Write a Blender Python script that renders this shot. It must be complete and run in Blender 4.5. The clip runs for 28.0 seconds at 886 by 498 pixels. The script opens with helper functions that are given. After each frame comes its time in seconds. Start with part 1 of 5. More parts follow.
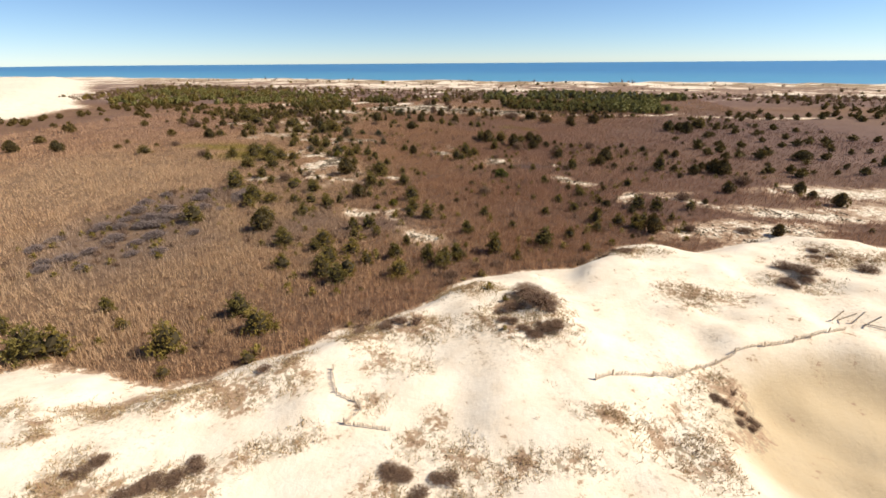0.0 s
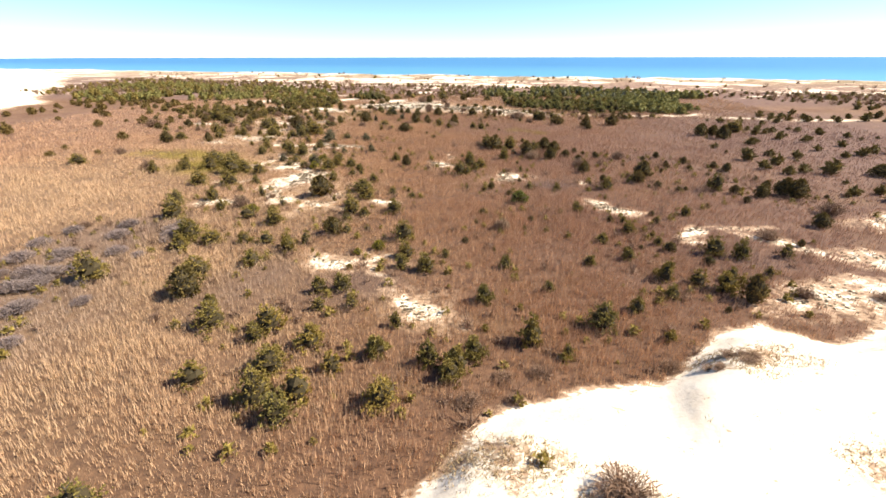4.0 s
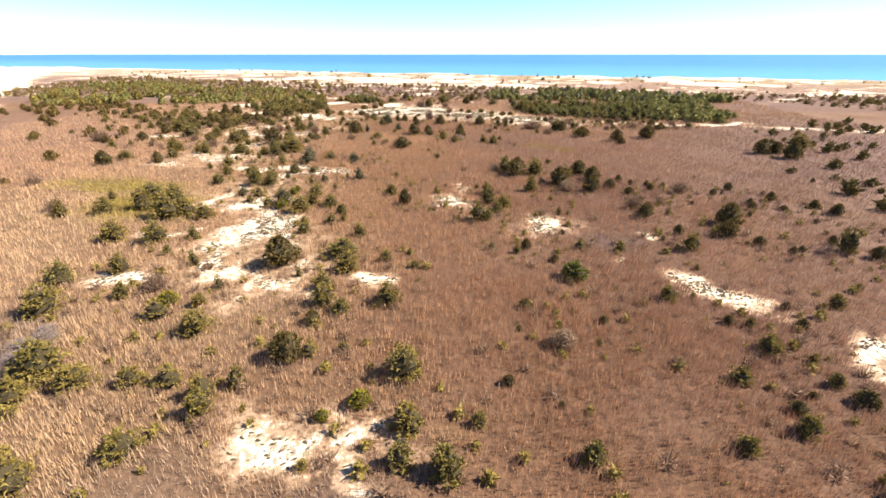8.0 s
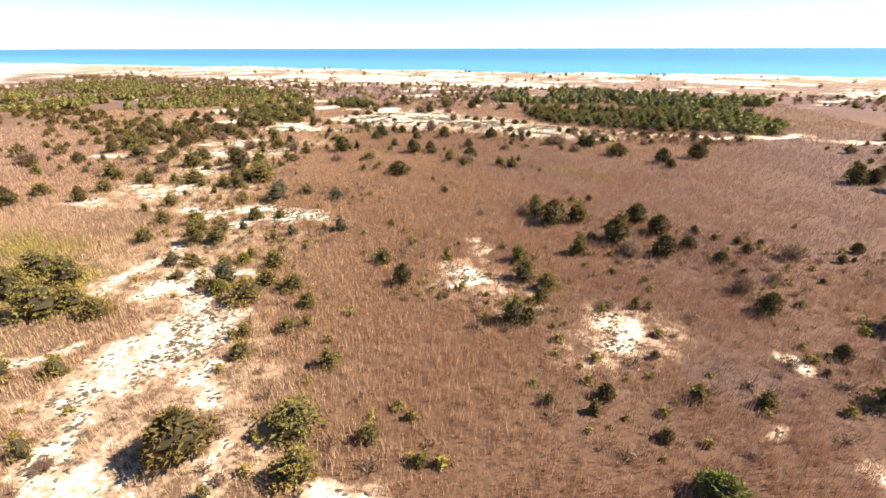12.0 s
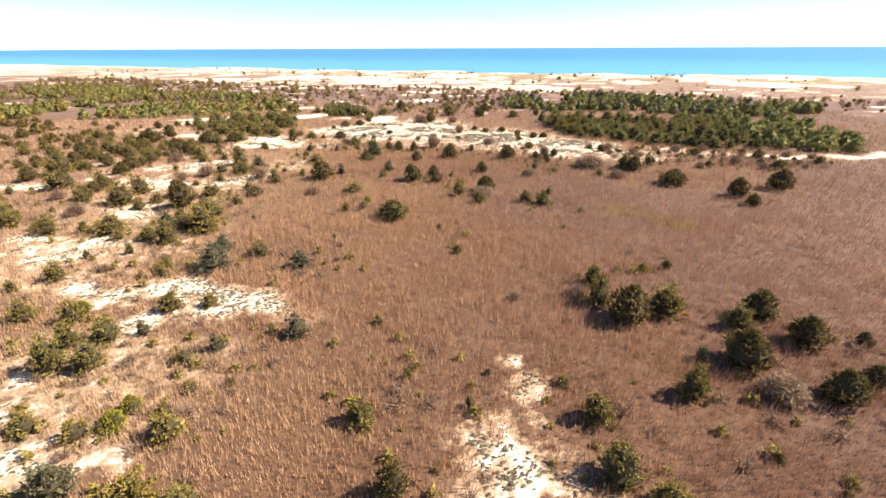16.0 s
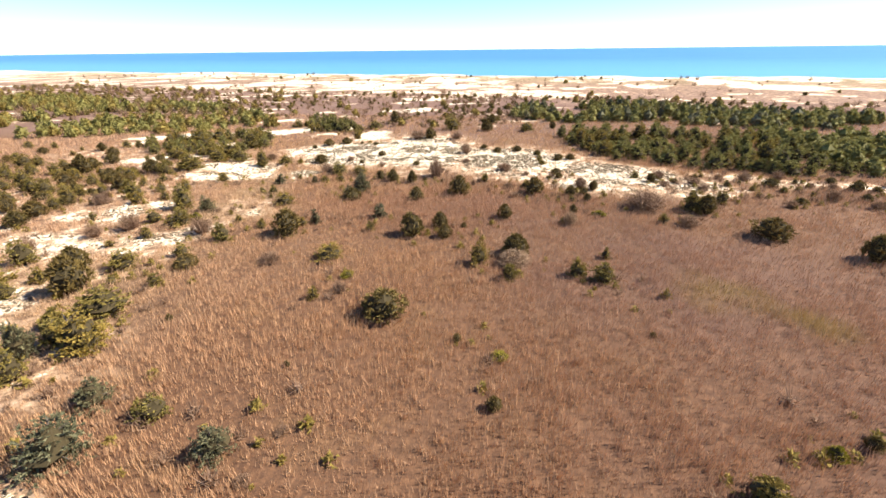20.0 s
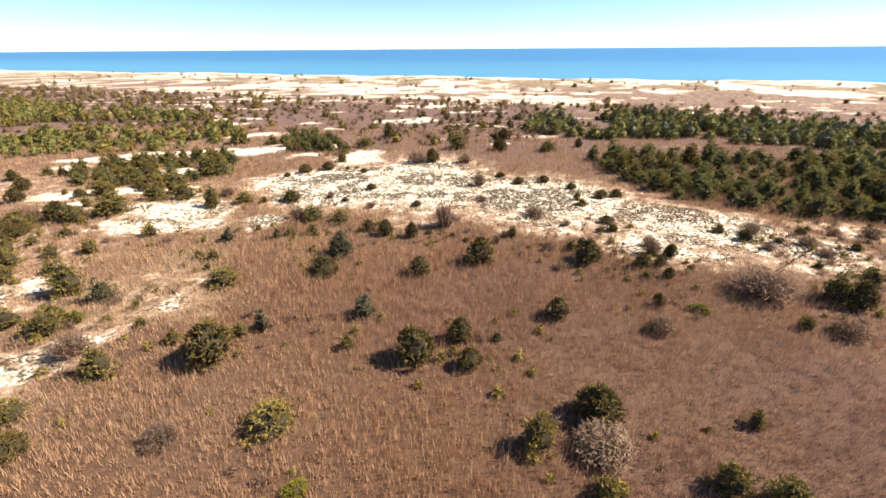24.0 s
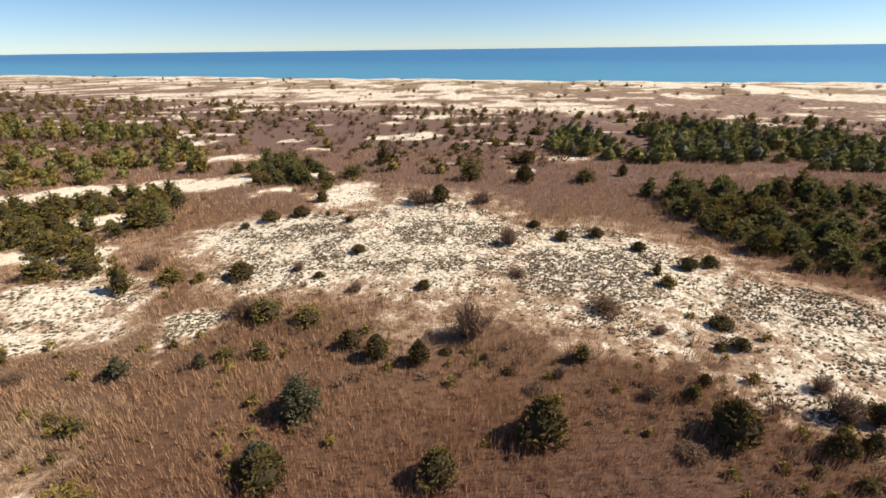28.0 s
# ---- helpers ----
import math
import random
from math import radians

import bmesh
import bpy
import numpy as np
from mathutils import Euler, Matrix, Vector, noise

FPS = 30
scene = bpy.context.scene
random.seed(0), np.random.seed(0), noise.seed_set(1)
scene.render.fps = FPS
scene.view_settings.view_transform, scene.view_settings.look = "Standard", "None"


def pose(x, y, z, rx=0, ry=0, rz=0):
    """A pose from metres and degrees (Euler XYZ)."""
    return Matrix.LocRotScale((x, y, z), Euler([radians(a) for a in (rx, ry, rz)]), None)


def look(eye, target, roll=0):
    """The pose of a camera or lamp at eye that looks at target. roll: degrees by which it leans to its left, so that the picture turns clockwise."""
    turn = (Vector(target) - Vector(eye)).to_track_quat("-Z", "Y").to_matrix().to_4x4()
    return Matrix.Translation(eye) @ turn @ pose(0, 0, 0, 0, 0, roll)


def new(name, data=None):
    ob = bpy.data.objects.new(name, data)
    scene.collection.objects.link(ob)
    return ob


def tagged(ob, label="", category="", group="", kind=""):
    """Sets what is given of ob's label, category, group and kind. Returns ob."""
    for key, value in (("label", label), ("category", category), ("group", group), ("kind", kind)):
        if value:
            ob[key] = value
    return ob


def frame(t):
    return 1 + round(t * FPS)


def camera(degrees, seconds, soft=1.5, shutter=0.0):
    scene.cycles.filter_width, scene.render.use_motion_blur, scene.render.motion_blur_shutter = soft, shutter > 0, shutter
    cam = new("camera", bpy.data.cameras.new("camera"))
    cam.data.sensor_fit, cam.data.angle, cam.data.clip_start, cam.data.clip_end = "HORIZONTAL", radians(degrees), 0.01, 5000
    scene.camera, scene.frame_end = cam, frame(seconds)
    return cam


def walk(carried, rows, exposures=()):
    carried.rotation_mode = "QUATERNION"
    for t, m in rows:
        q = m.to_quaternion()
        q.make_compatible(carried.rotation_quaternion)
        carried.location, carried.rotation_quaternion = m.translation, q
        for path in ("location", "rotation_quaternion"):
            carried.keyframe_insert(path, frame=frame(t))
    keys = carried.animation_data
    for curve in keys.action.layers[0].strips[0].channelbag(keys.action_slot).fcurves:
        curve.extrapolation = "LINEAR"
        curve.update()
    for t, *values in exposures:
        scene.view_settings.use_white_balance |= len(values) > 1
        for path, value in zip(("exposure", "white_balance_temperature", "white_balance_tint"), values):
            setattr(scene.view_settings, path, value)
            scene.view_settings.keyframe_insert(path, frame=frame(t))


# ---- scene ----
# The camera: a slow straight flight, about 26 m over the heath, towards the sea.
cam = camera(90.0, 28.0, soft=1.6)
PATH = [
    (0, (0.05, 0.01, 25.20), (-1.275, 9.113, 21.281), -0.46),
    (1, (-0.57, 4.91, 25.00), (-1.807, 14.011, 21.048), -0.41),
    (2, (-1.63, 10.37, 24.83), (-2.829, 19.472, 20.858), -0.29),
    (3, (-3.05, 16.80, 24.67), (-4.238, 25.888, 20.675), -0.19),
    (4, (-4.66, 23.71, 24.56), (-5.850, 32.784, 20.539), -0.13),
    (5, (-6.27, 30.76, 24.49), (-7.436, 39.834, 20.453), -0.20),
    (6, (-7.89, 37.91, 24.55), (-9.025, 46.979, 20.497), -0.26),
    (7, (-9.47, 44.94, 24.88), (-10.583, 54.014, 20.813), -0.15),
    (8, (-10.98, 51.99, 25.30), (-12.078, 61.055, 21.223), -0.04),
    (9, (-12.33, 59.14, 25.68), (-13.433, 68.194, 21.580), -0.11),
    (10, (-13.65, 66.26, 26.07), (-14.749, 75.301, 21.936), -0.19),
    (11, (-15.04, 73.20, 26.50), (-16.121, 82.226, 22.337), -0.18),
    (12, (-16.43, 80.10, 26.83), (-17.490, 89.121, 22.649), -0.14),
    (13, (-17.79, 87.07, 26.90), (-18.830, 96.084, 22.704), -0.07),
    (14, (-19.09, 94.10, 26.84), (-20.123, 103.117, 22.640), -0.03),
    (15, (-20.27, 101.29, 26.71), (-21.309, 110.305, 22.522), -0.13),
    (16, (-21.45, 108.47, 26.59), (-22.492, 117.493, 22.404), -0.27),
    (17, (-22.74, 115.47, 26.55), (-23.769, 124.497, 22.371), -0.35),
    (18, (-24.09, 122.46, 26.57), (-25.100, 131.492, 22.403), -0.43),
    (19, (-25.47, 129.59, 26.68), (-26.465, 138.627, 22.523), -0.59),
    (20, (-26.93, 136.76, 26.84), (-27.896, 145.805, 22.684), -0.69),
    (21, (-28.57, 143.89, 27.01), (-29.485, 152.929, 22.843), -0.54),
    (22, (-30.17, 151.11, 27.20), (-31.030, 160.153, 23.010), -0.37),
    (23, (-31.43, 158.65, 27.37), (-32.275, 167.690, 23.185), -0.37),
    (24, (-32.63, 166.22, 27.53), (-33.471, 175.271, 23.356), -0.42),
    (25, (-34.01, 173.58, 27.69), (-34.831, 182.621, 23.501), -0.45),
    (26, (-35.41, 180.93, 27.84), (-36.220, 189.970, 23.644), -0.51),
    (27, (-36.80, 188.46, 27.99), (-37.608, 197.507, 23.808), -0.62),
    (28, (-38.10, 196.03, 28.15), (-38.886, 205.088, 23.979), -0.75),
]
EXPOSURES = [(0, 0.44, 6450, 10), (1, 0.62, 6400, 10), (2, 0.95, 6350, 10), (3.5, 1.24, 6450, 10), (5, 1.36, 6500, 10), (12, 1.46, 6500, 10), (20, 1.40, 6500, 10), (22.5, 1.28, 6450, 10), (25, 0.95, 6450, 10), (26.5, 0.6, 6450, 10), (28, 0.36, 6400, 10)]
walk(cam, [(t, look(eye, target, roll)) for t, eye, target, roll in PATH], EXPOSURES)

# ---- light ----
SUN_ELEVATION, SUN_AZIMUTH = 43.0, 8.0  # degrees; the azimuth from +x towards +y
world = bpy.data.worlds.new("sky")
scene.world = world
world.use_nodes = True
sky = world.node_tree.nodes.new("ShaderNodeTexSky")
sky.sky_type, sky.sun_disc = "NISHITA", False
sky.sun_elevation, sky.sun_rotation = radians(SUN_ELEVATION), radians(90 - SUN_AZIMUTH)
sky.air_density, sky.dust_density, sky.ozone_density = 0.7, 0.0, 5.5
back = world.node_tree.nodes["Background"]
back.inputs["Strength"].default_value = 0.09
world.node_tree.links.new(sky.outputs[0], back.inputs["Color"])
sun = new("sun", bpy.data.lights.new("sun", "SUN"))
sun.data.energy, sun.data.angle, sun.data.color = 4.9, radians(0.53), (1.0, 0.93, 0.82)
SUN_WAY = Vector((math.cos(radians(SUN_ELEVATION)) * math.cos(radians(SUN_AZIMUTH)), math.cos(radians(SUN_ELEVATION)) * math.sin(radians(SUN_AZIMUTH)), math.sin(radians(SUN_ELEVATION))))
sun.matrix_world = look(SUN_WAY * 300, (0, 0, 0))

# ---- noise and the lie of the land ----
rng = np.random.default_rng(7)
LATTICE = np.random.default_rng(3).random((256, 256))


def lumps(x, y, size, seed=0):
    """Smooth noise from 0 to 1, with lumps of that many metres."""
    u, v = np.asarray(x, float) / size + 17.3 * seed + 900, np.asarray(y, float) / size + 31.7 * seed + 900
    i, j = np.floor(u).astype(int), np.floor(v).astype(int)
    a, b = u - i, v - j
    a, b = a * a * (3 - 2 * a), b * b * (3 - 2 * b)
    g = lambda p, q: LATTICE[p % 256, q % 256]
    return (g(i, j) * (1 - a) + g(i + 1, j) * a) * (1 - b) + (g(i, j + 1) * (1 - a) + g(i + 1, j + 1) * a) * b


def ramp(v, low, high):
    s = np.clip((v - low) / (high - low), 0, 1)
    return s * s * (3 - 2 * s)


COVER = {"sand": [], "mat": [], "ochre": [], "grey": [], "reed": [], "bowl": [], "olive": [], "dusk": [], "tuft": []}


def patch(kind, x, y, rx, ry, turn=0, much=1.0):
    """A patch of ground cover: an oval at (x, y), turned by degrees."""
    COVER[kind].append((x, y, rx, ry, radians(turn), much))


def cover(kind, x, y):
    """How much of that cover there is at each place, before it is broken up."""
    out = np.zeros(np.shape(x))
    wx, wy = x + 5 * (lumps(x, y, 7, 1) - 0.5) + 2 * (lumps(x, y, 2.3, 5) - 0.5), y + 5 * (lumps(x, y, 7, 2) - 0.5) + 2 * (lumps(x, y, 2.3, 6) - 0.5)
    for cx, cy, rx, ry, a, much in COVER[kind]:
        near = (np.abs(x - cx) < 3 * max(rx, ry) + 6) & (np.abs(y - cy) < 3 * max(rx, ry) + 6)
        if not near.any():
            continue
        dx, dy = wx[near] - cx, wy[near] - cy
        r = np.hypot((dx * math.cos(a) + dy * math.sin(a)) / rx, (dy * math.cos(a) - dx * math.sin(a)) / ry)
        out[near] = np.maximum(out[near], much * ramp(r, 1.75, 0.35))
    return out


# The edge of the bare dune over which the flight starts, and the shore.
EDGE_X = (-90, -60, -41, -38, -34, -30, -26, -23.6, -20.4, -17, -13, -8.4, -5.6, -1.9, 2.4, 9.2, 13, 17, 22, 27, 33, 40, 60, 90)
EDGE_Y = (16, 21, 25.7, 26.8, 27, 25.2, 26, 27.7, 30.8, 34.7, 38.4, 42.2, 47.5, 50.7, 52, 53, 57.6, 62, 64, 62, 66, 68, 66, 60)


def dune(x, y):
    """Metres inside the bare dune's edge (negative outside)."""
    return np.interp(x, EDGE_X, EDGE_Y) - y + 2.5 * (lumps(x, y, 4, 11) - 0.5)


def shore(x, y):
    """Metres inland of the water's edge."""
    return (680 - 0.235 * (x + 80) - y) * 0.973 + 10 * (lumps(x, y, 60, 8) - 0.5)


def big_dune(x, y):
    """The great bare dune west of the heath: metres inside its edge."""
    return np.minimum((-262 - 0.95 * np.maximum(y - 250, 0) + 0.35 * np.maximum(250 - y, 0)) - x, np.where(y < 600, 60.0, -60.0)) + 12 * (lumps(x, y, 25, 12) - 0.5)


def height(x, y):
    """The ground's height."""
    x, y = np.asarray(x, float), np.asarray(y, float)
    z = 0.9 * (lumps(x, y, 34, 3) - 0.5) + 0.35 * (lumps(x, y, 8, 4) - 0.5)
    d = dune(x, y)
    z = z + ramp(d, -1.5, 6) * (1.2 + 1.8 * lumps(x, y, 12, 5) + 0.9 * (lumps(x, y, 3.5, 6) - 0.5))
    z = z + 1.5 * np.exp(-(((x - 3.6) / 5.5) ** 2 + ((y - 37) / 6) ** 2))
    z = z - 2.4 * ramp(np.hypot((x - 30) / 14, (y - 26) / 11), 1.1, 0.5)
    z = z + ramp(big_dune(x, y), 0, 60) * (5 + 3 * lumps(x, y, 50, 9))
    z = z + 0.9 * (lumps(x, y, 13, 15) - 0.4) * ramp(y, 212, 240) * ramp(y, 345, 310)
    s = shore(x, y)
    z = z + ramp(s, 240, 90) * (2.2 * lumps(x, y, 22, 13) + 2.0 * lumps(x, y, 60, 14)) * ramp(s, 12, 60)
    z = z - 3.2 * ramp(s, 130, 8) - 1.2 * ramp(s, 10, -30)
    return z


# ---- materials ----
class Nodes:
    """A short way to write node materials."""

    def __init__(self, name, rough=0.9, spec=0.2):
        self.mat = bpy.data.materials.new(name)
        self.mat.use_nodes = True
        self.t = self.mat.node_tree
        self.out = self.t.nodes["Principled BSDF"]
        self.out.inputs["Roughness"].default_value = rough
        self.out.inputs["Specular IOR Level"].default_value = spec
        self.where = self.t.nodes.new("ShaderNodeTexCoord").outputs["Object"]

    def put(self, socket, value):
        if isinstance(value, bpy.types.NodeSocket):
            self.t.links.new(value, socket)
        elif isinstance(value, tuple) and len(value) == 3:
            socket.default_value = (*value, 1.0) if socket.type == "RGBA" else value
        else:
            socket.default_value = value

    def noise(self, scale, detail=3.0, rough=0.6, stretch=None):
        n = self.t.nodes.new("ShaderNodeTexNoise")
        n.inputs["Scale"].default_value, n.inputs["Detail"].default_value, n.inputs["Roughness"].default_value = scale, detail, rough
        where = self.where
        if stretch:
            m = self.t.nodes.new("ShaderNodeMapping")
            m.inputs["Scale"].default_value = stretch
            self.t.links.new(where, m.inputs["Vector"])
            where = m.outputs[0]
        self.t.links.new(where, n.inputs["Vector"])
        return n.outputs[0]

    def math(self, how, a, b=0.0):
        n = self.t.nodes.new("ShaderNodeMath")
        n.operation = how
        self.put(n.inputs[0], a), self.put(n.inputs[1], b)
        return n.outputs[0]

    def ramp(self, value, low, high):
        n = self.t.nodes.new("ShaderNodeMapRange")
        n.interpolation_type = "SMOOTHSTEP"
        self.put(n.inputs["Value"], value)
        n.inputs["From Min"].default_value, n.inputs["From Max"].default_value = low, high
        return n.outputs[0]

    def mix(self, share, a, b):
        n = self.t.nodes.new("ShaderNodeMix")
        n.data_type = "RGBA"
        self.put(n.inputs[0], share), self.put(n.inputs[6], a), self.put(n.inputs[7], b)
        return n.outputs[2]

    def attr(self, name):
        n = self.t.nodes.new("ShaderNodeAttribute")
        n.attribute_name = name
        return n.outputs["Fac"]

    def island(self):
        return self.t.nodes.new("ShaderNodeNewGeometry").outputs["Random Per Island"]

    def each(self):
        return self.t.nodes.new("ShaderNodeObjectInfo").outputs["Random"]

    def bump(self, value, far, strength=0.6):
        n = self.t.nodes.new("ShaderNodeBump")
        n.inputs["Distance"].default_value, n.inputs["Strength"].default_value = far, strength
        self.put(n.inputs["Height"], value)
        self.t.links.new(n.outputs[0], self.out.inputs["Normal"])

    def done(self, colour, thin=0.0):
        """Ends the material; thin: the share of light that passes through blades and needles."""
        self.put(self.out.inputs["Base Color"], colour)
        if thin:
            glow, both = self.t.nodes.new("ShaderNodeBsdfTranslucent"), self.t.nodes.new("ShaderNodeMixShader")
            self.put(glow.inputs["Color"], colour)
            both.inputs[0].default_value = thin
            self.t.links.new(self.out.outputs[0], both.inputs[1])
            self.t.links.new(glow.outputs[0], both.inputs[2])
            self.t.links.new(both.outputs[0], self.t.nodes["Material Output"].inputs["Surface"])
        return self.mat


def heath_colour(n, plain):
    """Tints of dry heath by place, greyed far off by painted haze; plain is the base tint."""
    c = n.mix(n.ramp(n.noise(0.035, 4), 0.35, 0.65), plain, n.mix(n.noise(0.2), (0.30, 0.168, 0.096), (0.39, 0.234, 0.130)))
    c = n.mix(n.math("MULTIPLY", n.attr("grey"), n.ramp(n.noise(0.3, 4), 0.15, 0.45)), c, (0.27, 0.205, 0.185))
    c = n.mix(n.math("MULTIPLY", n.ramp(n.noise(0.11, 4, 0.65), 0.54, 0.66), 0.45), c, n.mix(n.noise(0.5, 3), (0.50, 0.28, 0.115), (0.40, 0.28, 0.12)))
    c = n.mix(n.math("MULTIPLY", n.attr("reed"), 0.8), c, (0.28, 0.135, 0.060))
    c = n.mix(n.math("MULTIPLY", n.attr("ochre"), 0.8), c, (0.45, 0.300, 0.160))
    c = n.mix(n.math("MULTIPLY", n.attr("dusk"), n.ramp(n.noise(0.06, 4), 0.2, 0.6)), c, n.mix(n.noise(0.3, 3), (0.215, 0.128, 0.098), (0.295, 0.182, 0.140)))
    return n.mix(n.math("MULTIPLY", n.attr("olive"), 0.85), c, (0.26, 0.205, 0.04))


def ground_material():
    n = Nodes("sand_and_heath", 0.95, 0.1)
    fine, mid = n.noise(1.6, 5, 0.65), n.noise(0.45, 4)
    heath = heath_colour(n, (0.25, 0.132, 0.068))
    grain = n.ramp(n.math("ADD", n.math("MULTIPLY", fine, 0.5), n.math("MULTIPLY", n.noise(7, 5, 0.75), 0.5)), 0.38, 0.62)
    heath = n.mix(n.math("MULTIPLY", n.attr("strand"), 0.9), heath, n.mix(n.noise(0.05, 4), (0.30, 0.235, 0.125), (0.42, 0.34, 0.20)))
    # Dark soil under the grass, with the shade between blades painted in.
    heath = n.mix(n.attr("litter_and_shade"), heath, (0.090, 0.044, 0.025))
    heath = n.mix(grain, n.mix(0.72, heath, (0.058, 0.034, 0.024)), heath)
    straw = n.ramp(n.noise(5.5, 4, 0.7, (1, 0.45, 1)), 0.54, 0.66)
    heath = n.mix(n.math("MULTIPLY", straw, 0.3), heath, (0.36, 0.20, 0.11))
    sand = n.mix(n.ramp(mid, 0.3, 0.7), (0.74, 0.60, 0.43), (0.83, 0.705, 0.535))
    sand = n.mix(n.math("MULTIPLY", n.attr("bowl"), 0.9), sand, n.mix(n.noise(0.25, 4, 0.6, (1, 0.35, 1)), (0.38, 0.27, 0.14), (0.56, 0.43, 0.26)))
    fleck = n.math("MULTIPLY", n.ramp(n.noise(2.6, 6, 0.75), 0.53, 0.62), n.ramp(n.noise(0.16, 4, 0.6), 0.45, 0.62))
    sand = n.mix(n.math("MULTIPLY", fleck, 0.55), sand, (0.46, 0.34, 0.215))
    rough = n.math("ADD", n.math("MULTIPLY", n.math("SUBTRACT", n.noise(0.45, 3, 0.6), 0.5), 1.9), n.math("MULTIPLY", n.math("SUBTRACT", n.noise(2.2, 6, 0.75), 0.5), 1.9))
    rough = n.math("ADD", rough, n.math("MULTIPLY", n.math("SUBTRACT", n.noise(0.07, 4, 0.65, (0.5, 1, 1)), 0.5), n.math("MULTIPLY", n.attr("strand"), 2.4)))
    rough = n.math("MULTIPLY", rough, n.ramp(n.attr("sand"), 0.0, 0.2))
    broken = n.math("ADD", n.attr("sand"), rough)
    share = n.ramp(broken, 0.50, 0.64)
    worn = n.math("MULTIPLY", n.ramp(n.math("ADD", n.attr("sand"), rough), 0.0, 0.42), n.ramp(n.attr("sand"), 0.0, 0.16))
    heath = n.mix(n.math("MULTIPLY", worn, 0.8), heath, n.mix(n.noise(0.8, 4), (0.39, 0.245, 0.14), (0.52, 0.37, 0.24)))
    # On the sand these flecks are plant litter alone.
    litter_and_shade = n.ramp(n.noise(1.9, 5, 0.72, (1, 0.75, 1)), 0.50, 0.55)
    sand = n.mix(n.math("MULTIPLY", litter_and_shade, n.attr("mat")), sand, (0.32, 0.245, 0.155))
    n.bump(n.math("ADD", n.noise(2.2, 5), n.math("MULTIPLY", n.noise(9, 3), 0.3)), 0.12, 0.5)
    return n.done(n.mix(share, heath, sand))


def leaf_material(name, dark, light, tip, rough=0.75, thin=0.22):
    """Foliage: tints from clump to clump and from tree to tree."""
    n = Nodes(name, rough, 0.15)
    c = n.mix(n.math("ADD", 0.2, n.math("MULTIPLY", n.island(), 0.6)), dark, light)
    c = n.mix(n.math("MULTIPLY", n.each(), 0.45), c, tip)
    return n.done(n.mix(n.math("MULTIPLY", n.noise(1.2), 0.4), c, dark), thin)


def bark_material(name, a, b):
    n = Nodes(name, 0.95, 0.1)
    return n.done(n.mix(n.noise(9, 4, 0.6, (1, 1, 0.3)), a, b))


def water_material():
    n = Nodes("sea_water", 0.32, 0.35)
    n.out.inputs["IOR"].default_value = 1.33
    deep = n.mix(n.ramp(n.noise(0.02, 5, 0.65, (0.12, 1, 1)), 0.3, 0.7), (0.026, 0.140, 0.28), (0.046, 0.195, 0.36))
    far = n.t.nodes.new("ShaderNodeSeparateXYZ")
    n.t.links.new(n.where, far.inputs[0])
    off = n.math("ADD", far.outputs[1], n.math("MULTIPLY", far.outputs[0], 0.235))
    deep = n.mix(n.ramp(off, 1500, 640), deep, (0.085, 0.275, 0.375))
    n.bump(n.noise(0.06, 5, 0.65, (0.5, 1, 1)), 0.8, 0.35)
    return n.done(deep)


GROUND, WATER = ground_material(), water_material()
CEDAR = leaf_material("cedar_needles", (0.040, 0.031, 0.011), (0.255, 0.182, 0.052), (0.245, 0.148, 0.044))
PINE = leaf_material("pine_needles", (0.054, 0.046, 0.014), (0.41, 0.315, 0.082), (0.41, 0.268, 0.062))
BLUE_PINE = leaf_material("blue_pine_needles", (0.032, 0.036, 0.020), (0.27, 0.245, 0.13), (0.24, 0.195, 0.085))
OLIVE_PINE = leaf_material("yellowing_pine_needles", (0.066, 0.053, 0.014), (0.44, 0.330, 0.080), (0.44, 0.285, 0.060))
BRIGHT = leaf_material("bright_yellow_green_leaves", (0.10, 0.085, 0.010), (0.40, 0.33, 0.03), (0.34, 0.29, 0.03))
TWIG = leaf_material("bare_twigs", (0.13, 0.080, 0.050), (0.34, 0.215, 0.140), (0.28, 0.165, 0.095), 0.9)
PALE_TWIG = leaf_material("pale_dry_twigs", (0.20, 0.125, 0.078), (0.40, 0.27, 0.165), (0.36, 0.235, 0.125), 0.9)
GREY_TWIG = leaf_material("grey_violet_twigs", (0.16, 0.118, 0.098), (0.36, 0.275, 0.228), (0.32, 0.235, 0.195), 0.9)
GREEN = leaf_material("fresh_green_leaves", (0.045, 0.055, 0.010), (0.20, 0.22, 0.04), (0.24, 0.22, 0.04))
WOOD_PINE = leaf_material("wood_pine_needles", (0.066, 0.060, 0.020), (0.39, 0.350, 0.110), (0.39, 0.325, 0.090), 0.75, 0.3)
BARK = bark_material("grey_brown_bark", (0.09, 0.07, 0.055), (0.19, 0.155, 0.125))
# Dark tone of the crown cores: shade inside the foliage, put into colour.
CROWN_SHADE = bark_material("painted_crown_shade", (0.032, 0.025, 0.013), (0.075, 0.056, 0.027))


# ---- meshes ----
def mesh_from(name, verts, faces, material, smooth=False):
    """A mesh from arrays of corners and of equal-sided faces."""
    me = bpy.data.meshes.new(name)
    verts, faces = np.asarray(verts, np.float32), np.asarray(faces, np.int32)
    sides = faces.shape[1]
    me.vertices.add(len(verts)), me.loops.add(faces.size), me.polygons.add(len(faces))
    me.vertices.foreach_set("co", verts.ravel())
    me.loops.foreach_set("vertex_index", faces.ravel())
    me.polygons.foreach_set("loop_start", np.arange(0, faces.size, sides, dtype=np.int32))
    me.update(calc_edges=True)
    me.polygons.foreach_set("use_smooth", np.full(len(faces), smooth))
    me.materials.append(material)
    return me


